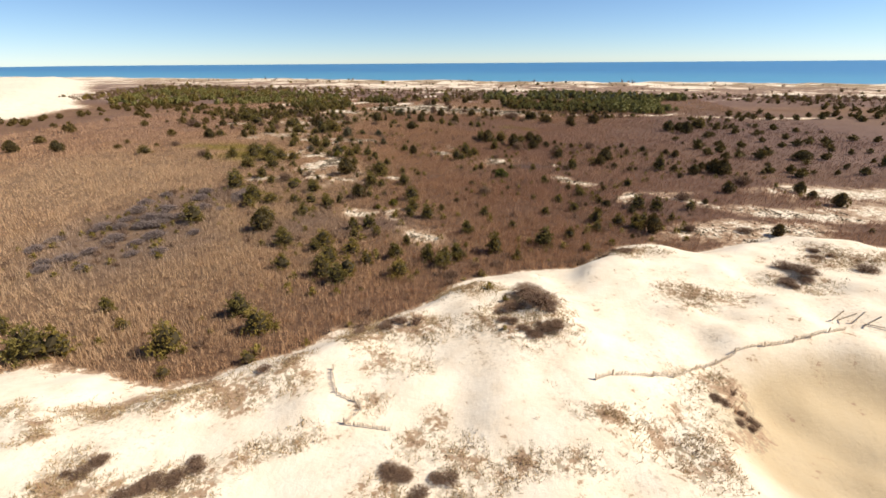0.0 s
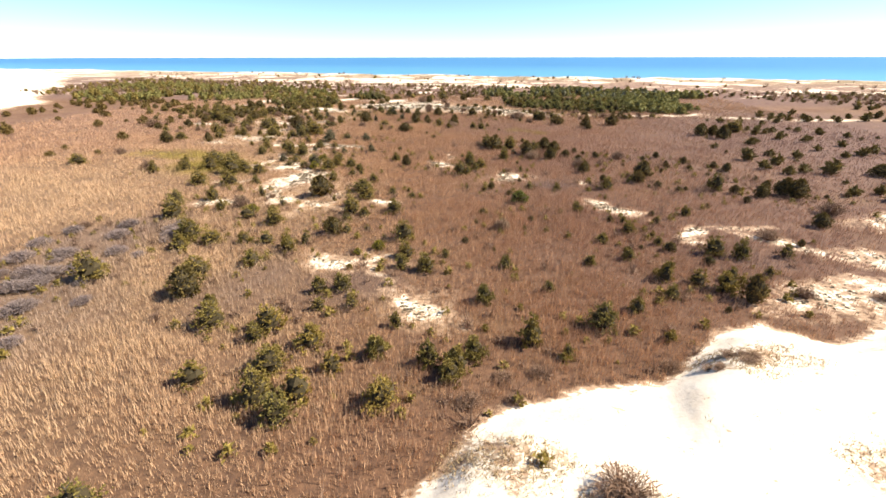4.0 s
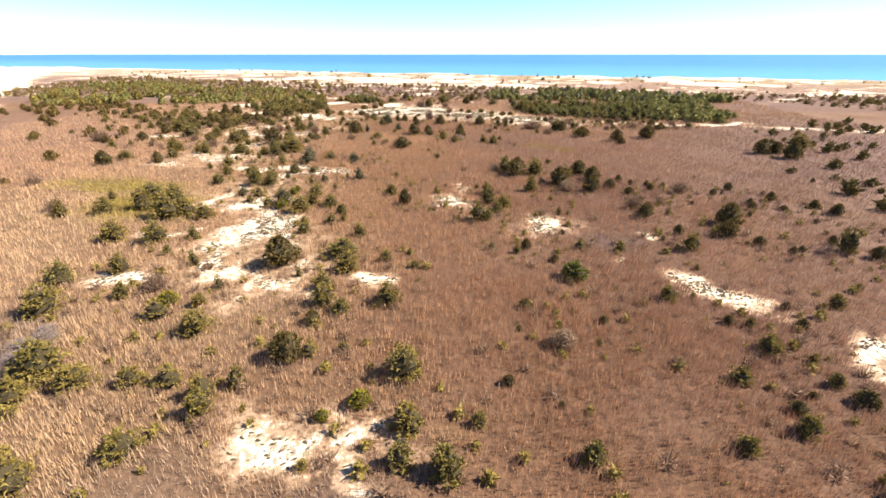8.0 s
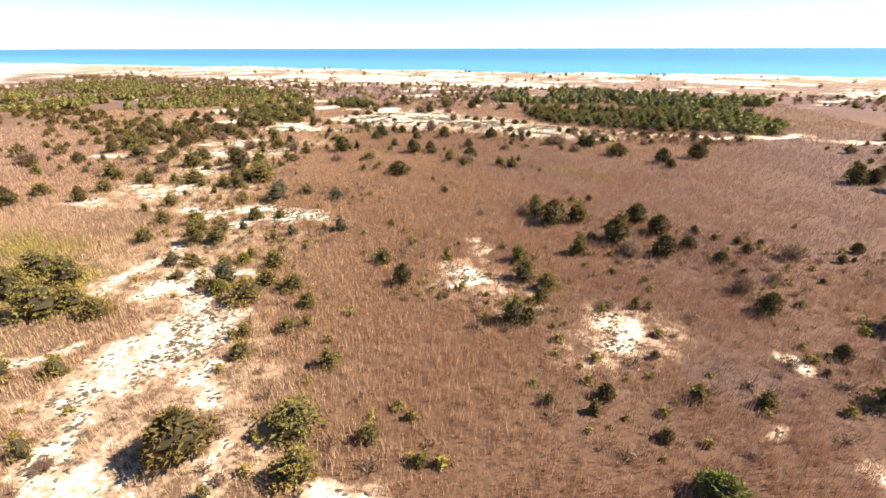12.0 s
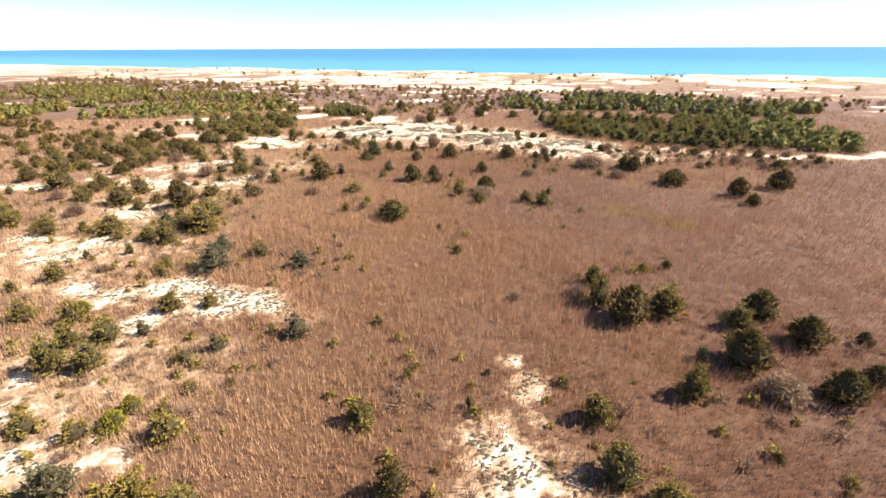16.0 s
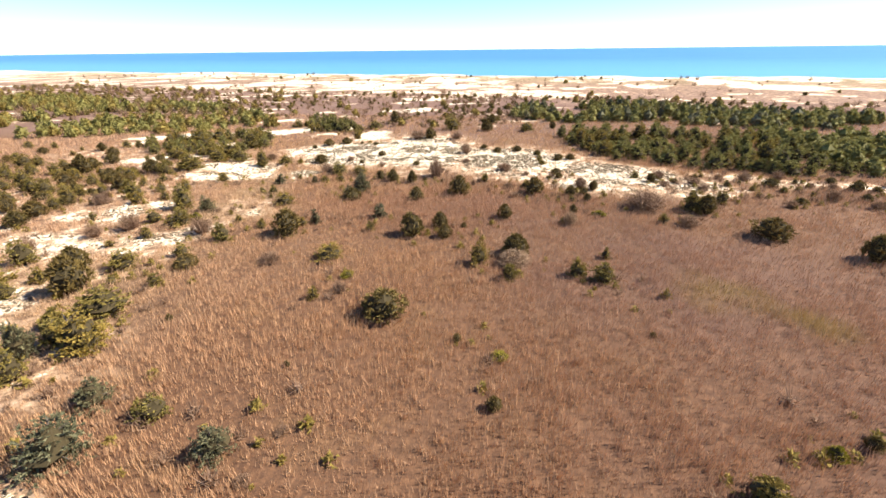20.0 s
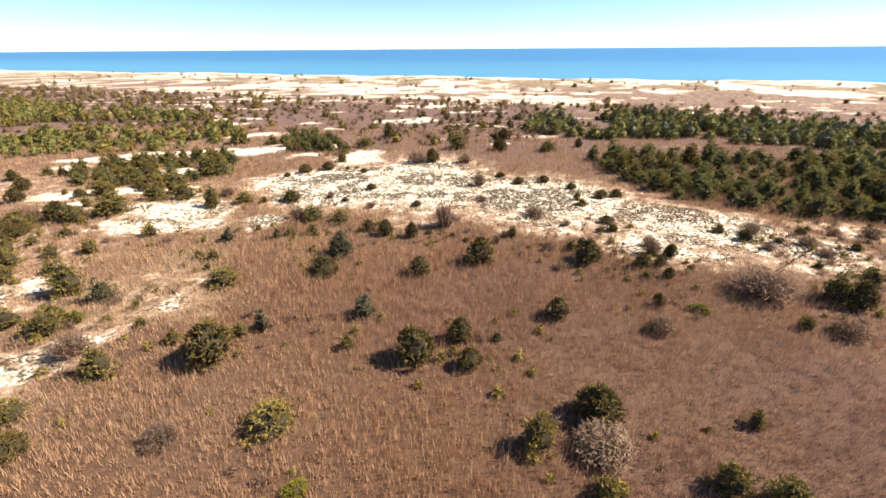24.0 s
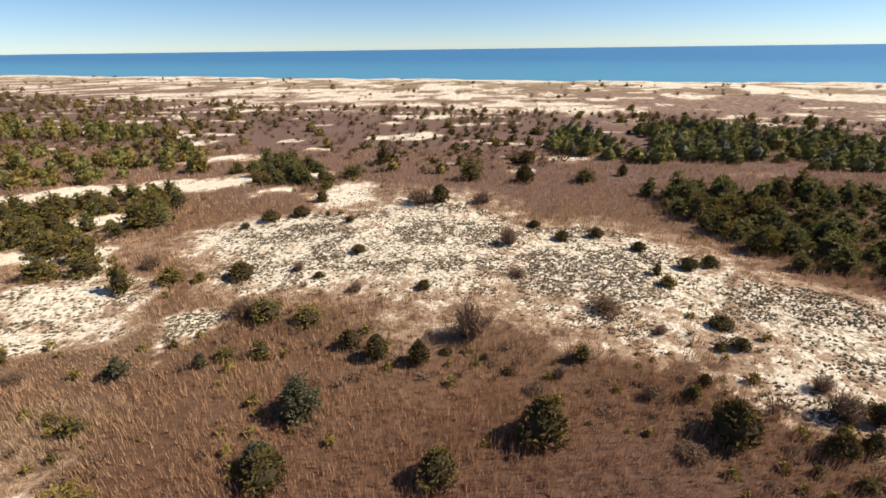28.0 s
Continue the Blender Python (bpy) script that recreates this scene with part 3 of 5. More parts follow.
def pine_crown(r, tiers=8, needles=4, fine=1.0):
    """Whorls of branches that end in flat, up-turned pads of needles, with dark gaps between."""
    cs, os_, sz, limbs = [], [], [], []
    bend = r.uniform(-0.08, 0.08, 2)
    heavy = r.uniform(0, 6.28)
    for k in range(tiers):
        u = k / (tiers - 1)
        reach = 0.5 * (1 - 0.72 * u**1.7) * r.uniform(0.82, 1.1)
        for b in range(int(r.integers(7, 10) / fine) if u < 0.8 else 4):
            a = r.uniform(0, 2 * math.pi)
            far = reach * r.uniform(0.62, 1.08) * (1 + 0.16 * math.cos(a - heavy))
            z0, rise = 0.03 + 0.76 * u, r.uniform(0.02, 0.13)
            limbs.append((a, far, z0, rise))
            for q in range(6):
                s = r.uniform(0.5, 1.0)
                off = r.normal(0, 0.045, 2)
                cs.append((bend[0] * u + far * s * math.cos(a) + off[0], bend[1] * u + far * s * math.sin(a) + off[1], z0 + rise * s * s + r.normal(0, 0.012)))
                os_.append((math.cos(a) * 0.8, math.sin(a) * 0.8, 0.6))
                sz.append(r.uniform(0.06, 0.115))
    for s in np.linspace(0.78, 0.95, 6):
        cs.append((bend[0], bend[1], s)), os_.append((0, 0, 1)), sz.append(0.065)
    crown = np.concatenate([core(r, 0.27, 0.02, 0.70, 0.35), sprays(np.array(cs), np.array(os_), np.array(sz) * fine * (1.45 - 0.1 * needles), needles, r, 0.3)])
    pieces = [tube([(0, 0, -0.05), (bend[0] * 0.5, bend[1] * 0.5, 0.45), (bend[0], bend[1], 0.9)], (0.035, 0.025, 0.008))]
    for a, far, z0, rise in limbs[::5]:
        pieces.append(tube([(bend[0] * z0, bend[1] * z0, z0), (far * 0.9 * math.cos(a), far * 0.9 * math.sin(a), z0 + rise)], (0.014, 0.005), 3))
    return crown, joined(pieces)


def twig_crown(r, count=300, spread=0.5):
    """A dome of bare twigs that fan up from the root."""
    a, q = r.uniform(0, 2 * math.pi, count), np.sqrt(r.uniform(0, 1, count))
    tip = np.stack([spread * q * np.cos(a), spread * q * np.sin(a), (0.98 - 0.55 * q ** 2.2) * r.uniform(0.7, 1.0, count)], 1)
    root = tip * np.array([0.35, 0.35, 0.1]) + r.normal(0, 0.03, (count, 3)) * [1, 1, 0.3]
    mid = root * 0.35 + tip * 0.65 + r.normal(0, 0.03, (count, 3))
    side = np.cross(tip - root, r.normal(0, 1, (count, 3)))
    side /= np.linalg.norm(side, axis=1)[:, None] + 1e-9
    one = np.stack([root - side * 0.009, root + side * 0.009, tip], 1)
    fork = tip + r.normal(0, 0.09, (count, 3))
    two = np.stack([mid - side * 0.011, mid + side * 0.011, fork], 1)
    leaf = np.stack([tip - side * 0.015, tip + side * 0.015, tip + r.normal(0, 0.055, (count, 3))], 1)
    return np.concatenate([one, two, leaf]).reshape(-1, 3)


KINDS = {
    "cedar": ("red_cedar", CEDAR, "dense dark green red cedar rising from dry grass", "tree", "red cedars on the heath"),
    "pine": ("young_pine", PINE, "shaggy green young pine among dry heath grass", "tree", "young pines on the heath"),
    "olive_pine": ("yellowing_pine", OLIVE_PINE, "yellowish olive green bushy pine in dry heath", "tree", "yellowing pines on the heath"),
    "blue_pine": ("black_pine", BLUE_PINE, "blue-green stiff needled pine with deep shade beneath", "tree", "blue-green pines on the heath"),
    "wood_pine": ("round_pine", WOOD_PINE, "rounded mid-green pine of a thick wood", "tree", "pines of the woods"),
    "yellow_bush": ("evergreen_bush", BRIGHT, "bright yellow-green leafy bush in dry heath", "shrub", "bright bushes on the heath"),
    "green_bush": ("holly_bush", GREEN, "large round bush of fresh green leaves", "shrub", "green bushes on the heath"),
    "twig_bush": ("bare_bush", TWIG, "leafless grey-brown twiggy bush over low heath", "shrub", "bare bushes on the heath"),
    "grey_bush": ("grey_thicket", GREY_TWIG, "leafless grey-violet bush in a thicket on the heath", "shrub", "grey thicket on the heath"),
    "pale_bush": ("dry_bush", PALE_TWIG, "wide pale straw-coloured bush of bare twigs", "shrub", "dry bushes on the heath"),
}
MODELS = {}


def build_models():
    r = np.random.default_rng(21)
    for kind, (name, material, *_) in KINDS.items():
        MODELS[kind] = []
        for k in range(7 if "pine" in kind or kind == "cedar" else 4):
            if kind in ("cedar", "yellow_bush", "green_bush"):
                crown, wood = cedar_crown(r), tube([(0, 0, -0.06), (0.01, 0, 0.3), (0, 0.01, 0.7)], (0.05, 0.04, 0.01))
            elif "pine" in kind and kind != "wood_pine" and k >= 4:
                crown, wood = pine_crown(r, 11, 4, 0.66)
            elif "pine" in kind:
                crown, wood = pine_crown(r, int(r.integers(6, 10)), 3 if kind == "wood_pine" else 5)
            else:
                crown = twig_crown(r, 330 if kind == "twig_bush" else 560)
                wood = joined([tube([(0, 0, -0.08), (0.2 * math.cos(a), 0.2 * math.sin(a), 0.4)], (0.022, 0.008), 3) for a in np.arange(0, 6.2, 0.9)])
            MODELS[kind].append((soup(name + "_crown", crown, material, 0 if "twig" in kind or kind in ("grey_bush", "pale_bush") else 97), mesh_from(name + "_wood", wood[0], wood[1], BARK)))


pick = random.Random(5)
PLANTED = []


def tree(kind, x, y, wide, high):
    """One tree or bush, wide and high in metres, on the ground at (x, y)."""
    name, _, label, category, group = KINDS[kind]
    crown, wood = pick.choice(MODELS[kind] if "pine" not in kind or kind == "wood_pine" else MODELS[kind][4:] if wide > 3 else MODELS[kind][:4])
    z = float(height(x, y))
    ob = new(name)
    ob.empty_display_size = 0.3
    ob.matrix_world = Matrix.LocRotScale((x, y, z - 0.03 * high), Euler((pick.uniform(-0.08, 0.08), pick.uniform(-0.08, 0.08), pick.uniform(0, 6.28))), (wide * pick.uniform(1.0, 1.12), wide * pick.uniform(0.92, 1.05), high * 1.04))
    size = "small " if wide < 1.3 else "broad " if wide > 3.3 else ""
    tagged(ob, size + label, category, group)
    part("stem" if "bush" in kind else "trunk", wood, ob)
    part("canopy" if kind in ("twig_bush", "pale_bush", "grey_bush") else "crown", crown, ob)
    PLANTED.append((x, y, wide))


build_models()
# ---- trees and shrubs on the heath, from the start of the flight to its end ----
tree("twig_bush", -18.8, 27.2, 1.2, 0.4)
tree("olive_pine", -29.0, 27.8, 1.4, 1.2)
tree("pine", -43.1, 28.4, 4.6, 3.9)
tree("olive_pine", -40.8, 29.2, 2.9, 3.4)
tree("olive_pine", -22.4, 30.3, 1.7, 1.4)
tree("olive_pine", -31.2, 31.2, 3.6, 3.7)
tree("pine", -50.0, 31.5, 1.9, 2.5)
tree("olive_pine", -38.4, 34.0, 1.6, 1.5)
tree("twig_bush", 5.0, 34.6, 2.4, 0.7)
tree("olive_pine", -24.1, 35.3, 3.5, 3.0)
tree("pine", -43.1, 36.9, 1.9, 2.0)
tree("twig_bush", 1.4, 38.1, 2.4, 0.7)
tree("twig_bush", 3.9, 38.4, 4.0, 1.2)
tree("pine", -28.1, 38.4, 3.1, 2.9)
tree("twig_bush", 2.9, 41.4, 3.7, 1.1)
tree("pine", -20.1, 46.9, 3.2, 3.0)
tree("pine", -22.6, 48.5, 3.3, 3.6)
tree("olive_pine", -19.7, 49.3, 2.8, 2.9)
tree("twig_bush", -6.1, 50.1, 2.1, 1.0)
tree("olive_pine", -12.8, 49.5, 3.3, 2.8)
tree("olive_pine", -28.9, 49.8, 2.8, 2.4)
tree("twig_bush", -2.6, 50.9, 1.5, 0.7)
tree("twig_bush", 34.9, 51.9, 3.4, 1.1)
tree("olive_pine", -18.1, 52.9, 2.2, 2.2)
tree("olive_pine", -23.3, 52.4, 3.6, 3.1)
tree("pine", -7.8, 52.9, 2.3, 2.2)
tree("twig_bush", 42.5, 53.4, 2.8, 0.8)
tree("twig_bush", -3.5, 53.5, 1.8, 0.8)
tree("twig_bush", 34.0, 53.8, 2.9, 0.9)
tree("twig_bush", -0.7, 54.7, 1.6, 0.8)
tree("pine", -10.0, 54.7, 2.2, 2.7)
tree("pine", -7.5, 54.0, 2.7, 2.6)
tree("pine", -14.8, 55.3, 2.5, 2.6)
tree("olive_pine", -21.4, 56.0, 2.9, 2.5)
tree("twig_bush", 10.8, 56.6, 1.8, 0.9)
tree("pine", -26.9, 56.3, 2.3, 2.2)
tree("pine", -6.1, 56.2, 2.6, 2.5)
tree("olive_pine", 2.2, 57.3, 1.4, 1.6)
tree("olive_pine", -32.4, 57.9, 3.5, 3.0)
tree("olive_pine", -26.4, 58.1, 3.7, 3.1)
tree("pine", -1.1, 59.1, 2.9, 3.4)
tree("pine", -14.1, 60.1, 1.6, 1.8)
tree("pine", -34.6, 61.1, 1.6, 1.8)
tree("olive_pine", 12.1, 61.0, 1.5, 1.3)
tree("pine", -23.0, 62.2, 1.7, 1.6)
tree("pine", 6.1, 62.6, 3.4, 3.2)
tree("pine", -19.6, 63.0, 1.7, 1.6)
tree("cedar", -39.0, 63.3, 3.7, 3.7)
tree("pine", -24.5, 65.7, 2.0, 2.2)
tree("pine", 10.3, 65.7, 2.0, 1.9)
tree("pine", -52.4, 65.1, 4.3, 4.1)
tree("pine", -5.7, 66.2, 2.4, 2.3)
tree("pine", -22.0, 66.6, 2.5, 2.4)
tree("pine", 1.5, 69.2, 1.6, 1.5)
tree("pine", 14.8, 69.1, 2.1, 2.0)
tree("cedar", 23.3, 69.8, 2.5, 3.4)
tree("cedar", 42.2, 70.6, 2.0, 2.0)
tree("twig_bush", 29.7, 71.7, 2.3, 1.2)
tree("twig_bush", 38.1, 71.8, 2.8, 0.8)
tree("pine", 21.6, 71.9, 2.8, 2.7)
tree("olive_pine", 18.9, 73.0, 2.6, 2.2)
tree("pine", 15.4, 73.7, 2.3, 2.9)
tree("pine", 23.3, 74.9, 2.0, 1.9)
tree("olive_pine", -32.4, 75.4, 2.4, 2.8)
tree("yellow_bush", -23.1, 76.0, 1.1, 1.0)
tree("olive_pine", 28.5, 76.6, 1.6, 1.4)
tree("pine", -11.4, 76.8, 1.4, 1.3)
tree("olive_pine", -31.4, 78.5, 1.8, 2.3)
tree("pine", 12.5, 79.0, 2.1, 2.0)
tree("twig_bush", -68.4, 80.6, 2.3, 1.1)
tree("pine", 27.4, 81.3, 2.6, 2.8)
tree("pine", 24.3, 82.0, 3.4, 3.2)
tree("pine", 33.4, 82.3, 2.2, 2.1)
tree("cedar", 15.2, 83.0, 0.7, 0.7)
tree("olive_pine", -24.0, 84.1, 1.3, 1.2)
tree("pine", 17.9, 84.7, 1.6, 1.5)
tree("twig_bush", 5.8, 85.8, 1.5, 0.7)
tree("cedar", 37.6, 86.6, 1.1, 1.1)
tree("pale_bush", -4.0, 87.2, 2.4, 2.0)
tree("olive_pine", 18.0, 87.8, 1.1, 1.0)
tree("cedar", -28.7, 88.2, 1.5, 1.5)
tree("twig_bush", 34.3, 88.6, 3.4, 1.7)
tree("cedar", 61.6, 88.4, 2.7, 2.7)
tree("yellow_bush", -45.6, 89.6, 1.9, 1.6)
tree("olive_pine", -42.1, 89.9, 1.9, 1.6)
tree("pine", -51.7, 90.5, 2.1, 2.0)
tree("twig_bush", -49.1, 92.5, 3.0, 2.2)
tree("cedar", 59.2, 92.4, 1.8, 1.8)
tree("pine", 15.0, 92.8, 1.3, 1.2)
tree("cedar", 20.1, 93.2, 1.2, 1.2)
tree("olive_pine", -42.0, 93.5, 1.4, 1.8)
tree("olive_pine", -30.1, 95.1, 2.7, 2.3)
tree("cedar", 45.0, 94.9, 2.5, 2.5)
tree("yellow_bush", -0.2, 96.5, 0.5, 0.5)
tree("cedar", 20.4, 96.6, 1.0, 1.0)
tree("cedar", 59.2, 96.8, 2.4, 2.4)
tree("pine", -57.0, 96.5, 2.8, 2.7)
tree("olive_pine", -34.1, 97.4, 1.0, 1.2)
tree("pine", 8.5, 97.0, 2.1, 2.0)
tree("pine", 11.5, 97.9, 0.7, 0.8)
tree("pine", 26.0, 97.8, 2.0, 1.9)
tree("twig_bush", -46.4, 98.3, 1.7, 0.9)
tree("olive_pine", -48.7, 99.0, 1.9, 2.3)
tree("green_bush", -1.0, 101.1, 3.2, 2.3)
tree("twig_bush", 50.5, 101.7, 4.0, 2.4)
tree("pine", -20.6, 101.6, 1.3, 1.2)
tree("pine", -54.7, 101.8, 1.5, 1.4)
tree("pine", 31.1, 102.1, 1.1, 1.0)
tree("pine", -24.7, 103.4, 1.9, 1.8)
tree("pine", -30.5, 103.6, 5.0, 2.9)
tree("pine", -22.1, 105.7, 1.0, 1.0)
tree("cedar", -2.8, 105.9, 1.1, 1.1)
tree("pine", -66.3, 106.1, 4.8, 3.3)
tree("olive_pine", -59.3, 106.0, 4.2, 3.6)
tree("pine", -54.4, 107.1, 2.3, 2.2)
tree("olive_pine", -7.6, 108.2, 1.3, 1.4)
tree("olive_pine", -11.0, 108.7, 1.2, 1.5)
tree("cedar", 43.8, 110.0, 2.5, 2.5)
tree("cedar", -6.3, 110.0, 1.5, 1.5)
tree("olive_pine", 1.2, 110.6, 2.1, 1.8)
tree("pine", 6.6, 110.5, 1.8, 1.7)
tree("cedar", 50.1, 110.9, 3.8, 3.8)
tree("pine", -30.7, 111.0, 2.3, 2.2)
tree("pine", 16.2, 111.5, 3.0, 2.9)
tree("olive_pine", -39.4, 111.4, 2.4, 2.0)
tree("cedar", 39.6, 111.5, 1.9, 1.9)
tree("cedar", 29.7, 112.1, 1.2, 1.2)
tree("cedar", 48.5, 112.2, 3.6, 3.6)
tree("pine", 36.9, 113.1, 3.2, 4.2)
tree("pine", -82.8, 113.7, 2.6, 3.0)
tree("cedar", 26.7, 114.7, 1.5, 1.5)
tree("olive_pine", -40.8, 114.6, 2.0, 1.7)
tree("cedar", -148.6, 115.5, 3.9, 3.9)
tree("twig_bush", -85.9, 116.0, 3.2, 2.5)
tree("pine", -65.4, 116.2, 5.8, 5.0)
tree("olive_pine", -36.7, 116.2, 2.3, 2.0)
tree("pine", -76.5, 116.3, 3.6, 3.4)
tree("cedar", 47.8, 116.7, 1.7, 1.7)
tree("olive_pine", -58.9, 116.6, 3.5, 3.0)
tree("olive_pine", -35.2, 117.2, 1.3, 1.7)
tree("cedar", 16.7, 117.5, 1.6, 1.6)
tree("pine", -63.2, 118.2, 3.6, 3.4)
tree("cedar", 23.6, 117.7, 2.8, 2.8)
tree("cedar", -136.1, 118.4, 3.6, 3.6)
tree("olive_pine", -107.0, 118.9, 5.0, 2.9)
tree("pine", -72.5, 119.8, 5.0, 4.3)
tree("olive_pine", -9.6, 119.8, 0.8, 0.7)
tree("olive_pine", -12.0, 120.7, 2.0, 2.5)
tree("pine", -13.5, 120.7, 3.3, 3.7)
tree("olive_pine", -80.9, 122.6, 2.2, 2.5)
tree("cedar", 25.9, 122.8, 3.7, 3.7)
tree("pine", -69.0, 123.5, 4.4, 4.2)
tree("twig_bush", -3.1, 124.6, 2.0, 1.0)
tree("pine", -0.1, 124.6, 1.3, 1.6)
tree("pine", 1.4, 124.7, 1.2, 1.1)
tree("twig_bush", -21.4, 124.9, 0.9, 0.8)
tree("pine", -74.5, 125.0, 5.4, 3.7)
tree("pine", -10.4, 125.1, 2.2, 2.3)
tree("cedar", 13.9, 125.0, 2.7, 2.7)
tree("olive_pine", -16.6, 125.9, 0.8, 0.7)
tree("olive_pine", -20.3, 126.5, 0.8, 1.1)
tree("cedar", 30.9, 126.6, 0.7, 1.0)
tree("cedar", -27.1, 127.6, 2.1, 3.0)
tree("cedar", 45.3, 128.8, 2.1, 2.1)
tree("olive_pine", -9.5, 128.6, 3.3, 2.8)
tree("twig_bush", 13.3, 129.6, 2.9, 2.7)
tree("cedar", 77.8, 129.7, 4.7, 2.9)
tree("twig_bush", -104.8, 129.9, 3.0, 2.1)
tree("cedar", 33.1, 130.2, 1.5, 1.5)
tree("pine", -12.0, 130.4, 3.6, 3.7)
tree("cedar", 44.2, 132.4, 1.6, 1.6)
tree("cedar", 33.6, 132.5, 1.1, 1.5)
tree("olive_pine", -45.0, 130.3, 2.9, 2.6)
tree("yellow_bush", -49.5, 132.6, 1.5, 1.5)
tree("twig_bush", 18.8, 132.8, 1.8, 1.4)
tree("pine", -46.6, 132.5, 1.5, 1.4)
tree("cedar", 15.7, 134.0, 1.1, 1.1)
tree("pine", -30.9, 133.7, 2.6, 2.5)
tree("olive_pine", -46.2, 135.1, 1.5, 1.3)
tree("cedar", 38.7, 135.8, 1.6, 1.8)
tree("pine", -22.5, 135.9, 1.0, 1.3)
tree("cedar", -43.3, 136.3, 0.8, 0.8)
tree("pine", -12.4, 135.8, 3.0, 2.8)
tree("olive_pine", 15.5, 136.5, 1.5, 1.3)
tree("twig_bush", -48.7, 136.9, 1.3, 0.8)
tree("twig_bush", -28.8, 137.5, 1.0, 0.5)
tree("twig_bush", -54.3, 138.2, 1.4, 0.7)
tree("cedar", 14.5, 138.1, 1.8, 1.8)
tree("olive_pine", -49.2, 138.7, 2.0, 1.7)
tree("cedar", 30.1, 138.7, 1.2, 1.2)
tree("pine", -28.2, 138.8, 0.9, 1.2)
tree("pine", -4.1, 139.3, 3.0, 3.4)
tree("pine", -61.6, 139.3, 3.1, 3.4)
tree("pale_bush", 3.2, 139.6, 3.5, 2.5)
tree("olive_pine", -14.7, 139.3, 1.4, 1.2)
tree("twig_bush", 24.4, 139.7, 3.3, 2.4)
tree("cedar", 8.0, 139.9, 3.1, 3.1)
tree("cedar", -21.1, 140.0, 0.6, 0.6)
tree("blue_pine", -47.2, 140.7, 2.1, 2.0)
tree("olive_pine", -58.8, 140.8, 3.2, 2.9)
tree("cedar", 19.4, 141.2, 1.5, 1.5)
tree("blue_pine", -56.0, 142.1, 1.7, 1.8)
tree("cedar", 12.0, 142.0, 2.2, 2.2)
tree("cedar", 34.3, 142.3, 1.6, 1.6)
tree("blue_pine", -40.4, 143.7, 2.7, 2.8)
tree("pine", -70.6, 143.2, 3.3, 3.1)
tree("blue_pine", -1.2, 143.8, 1.8, 1.7)
tree("pine", -43.2, 143.8, 1.2, 1.3)
tree("pine", -65.5, 143.6, 2.9, 2.8)
tree("cedar", 2.1, 143.6, 4.0, 4.0)
tree("cedar", 22.9, 144.3, 0.9, 0.9)
tree("cedar", 19.8, 144.5, 1.2, 1.2)
tree("yellow_bush", -65.9, 145.4, 1.7, 1.6)
tree("cedar", 16.8, 145.5, 1.0, 1.2)
tree("olive_pine", -32.8, 146.7, 1.7, 1.4)
tree("cedar", -105.4, 147.8, 3.7, 3.7)
tree("cedar", 9.3, 147.5, 3.4, 3.4)
tree("cedar", 15.0, 148.0, 1.5, 1.5)
tree("olive_pine", -78.4, 148.8, 1.8, 1.7)
tree("pine", 4.2, 149.7, 3.4, 3.2)
tree("cedar", -6.6, 150.1, 4.3, 4.3)
tree("pine", -75.4, 151.7, 3.1, 2.9)
tree("cedar", 7.3, 151.7, 3.5, 3.5)
tree("pine", -2.4, 151.6, 4.4, 4.2)
tree("cedar", -94.7, 152.5, 2.4, 3.0)
tree("twig_bush", -18.4, 152.8, 1.6, 1.1)
tree("pine", -9.1, 152.8, 3.3, 4.3)
tree("olive_pine", -65.4, 153.4, 1.1, 1.2)
tree("twig_bush", -11.2, 154.3, 2.6, 1.8)
tree("olive_pine", -62.8, 154.4, 1.8, 1.7)
tree("twig_bush", -71.2, 154.7, 1.4, 1.3)
tree("olive_pine", -106.4, 155.9, 4.7, 2.7)
tree("twig_bush", -42.9, 156.0, 1.2, 0.6)
tree("cedar", -77.1, 158.1, 1.1, 1.1)
tree("twig_bush", -65.4, 158.1, 1.8, 1.4)
tree("pine", -8.8, 157.6, 3.0, 2.8)
tree("olive_pine", -95.3, 159.1, 3.7, 3.1)
tree("olive_pine", -72.1, 160.1, 1.4, 1.9)
tree("twig_bush", -41.9, 160.2, 1.1, 0.7)
tree("yellow_bush", -1.7, 161.9, 1.4, 1.3)
tree("cedar", 1.7, 163.1, 1.3, 1.3)
tree("cedar", -25.9, 164.1, 1.3, 1.3)
tree("pine", -90.7, 165.8, 3.6, 3.7)
tree("pine", -85.3, 166.6, 2.3, 2.2)
tree("pine", -81.0, 167.0, 5.8, 3.3)
tree("blue_pine", -71.4, 167.1, 3.6, 4.4)
tree("cedar", -44.8, 167.8, 0.5, 0.7)
tree("pine", -102.3, 169.5, 4.8, 3.9)
tree("yellow_bush", -25.3, 170.8, 1.6, 0.8)
tree("pine", -72.3, 171.8, 3.0, 2.8)
tree("cedar", -29.5, 173.1, 0.9, 0.9)
tree("cedar", 63.6, 173.9, 4.3, 4.3)
tree("cedar", -61.2, 174.4, 0.8, 0.9)
tree("pine", -69.6, 175.3, 6.3, 3.6)
tree("cedar", -9.9, 175.6, 0.6, 0.6)
tree("cedar", -37.9, 177.0, 5.0, 3.1)
tree("twig_bush", -133.3, 177.8, 6.4, 3.5)
tree("olive_pine", -97.4, 179.6, 3.5, 3.0)
tree("olive_pine", -47.0, 180.0, 1.5, 1.8)
tree("cedar", 59.1, 180.0, 4.0, 4.0)
tree("cedar", 62.7, 180.4, 3.3, 3.3)
tree("pine", -83.5, 181.2, 2.4, 2.3)
tree("twig_bush", -44.3, 181.9, 1.9, 1.4)
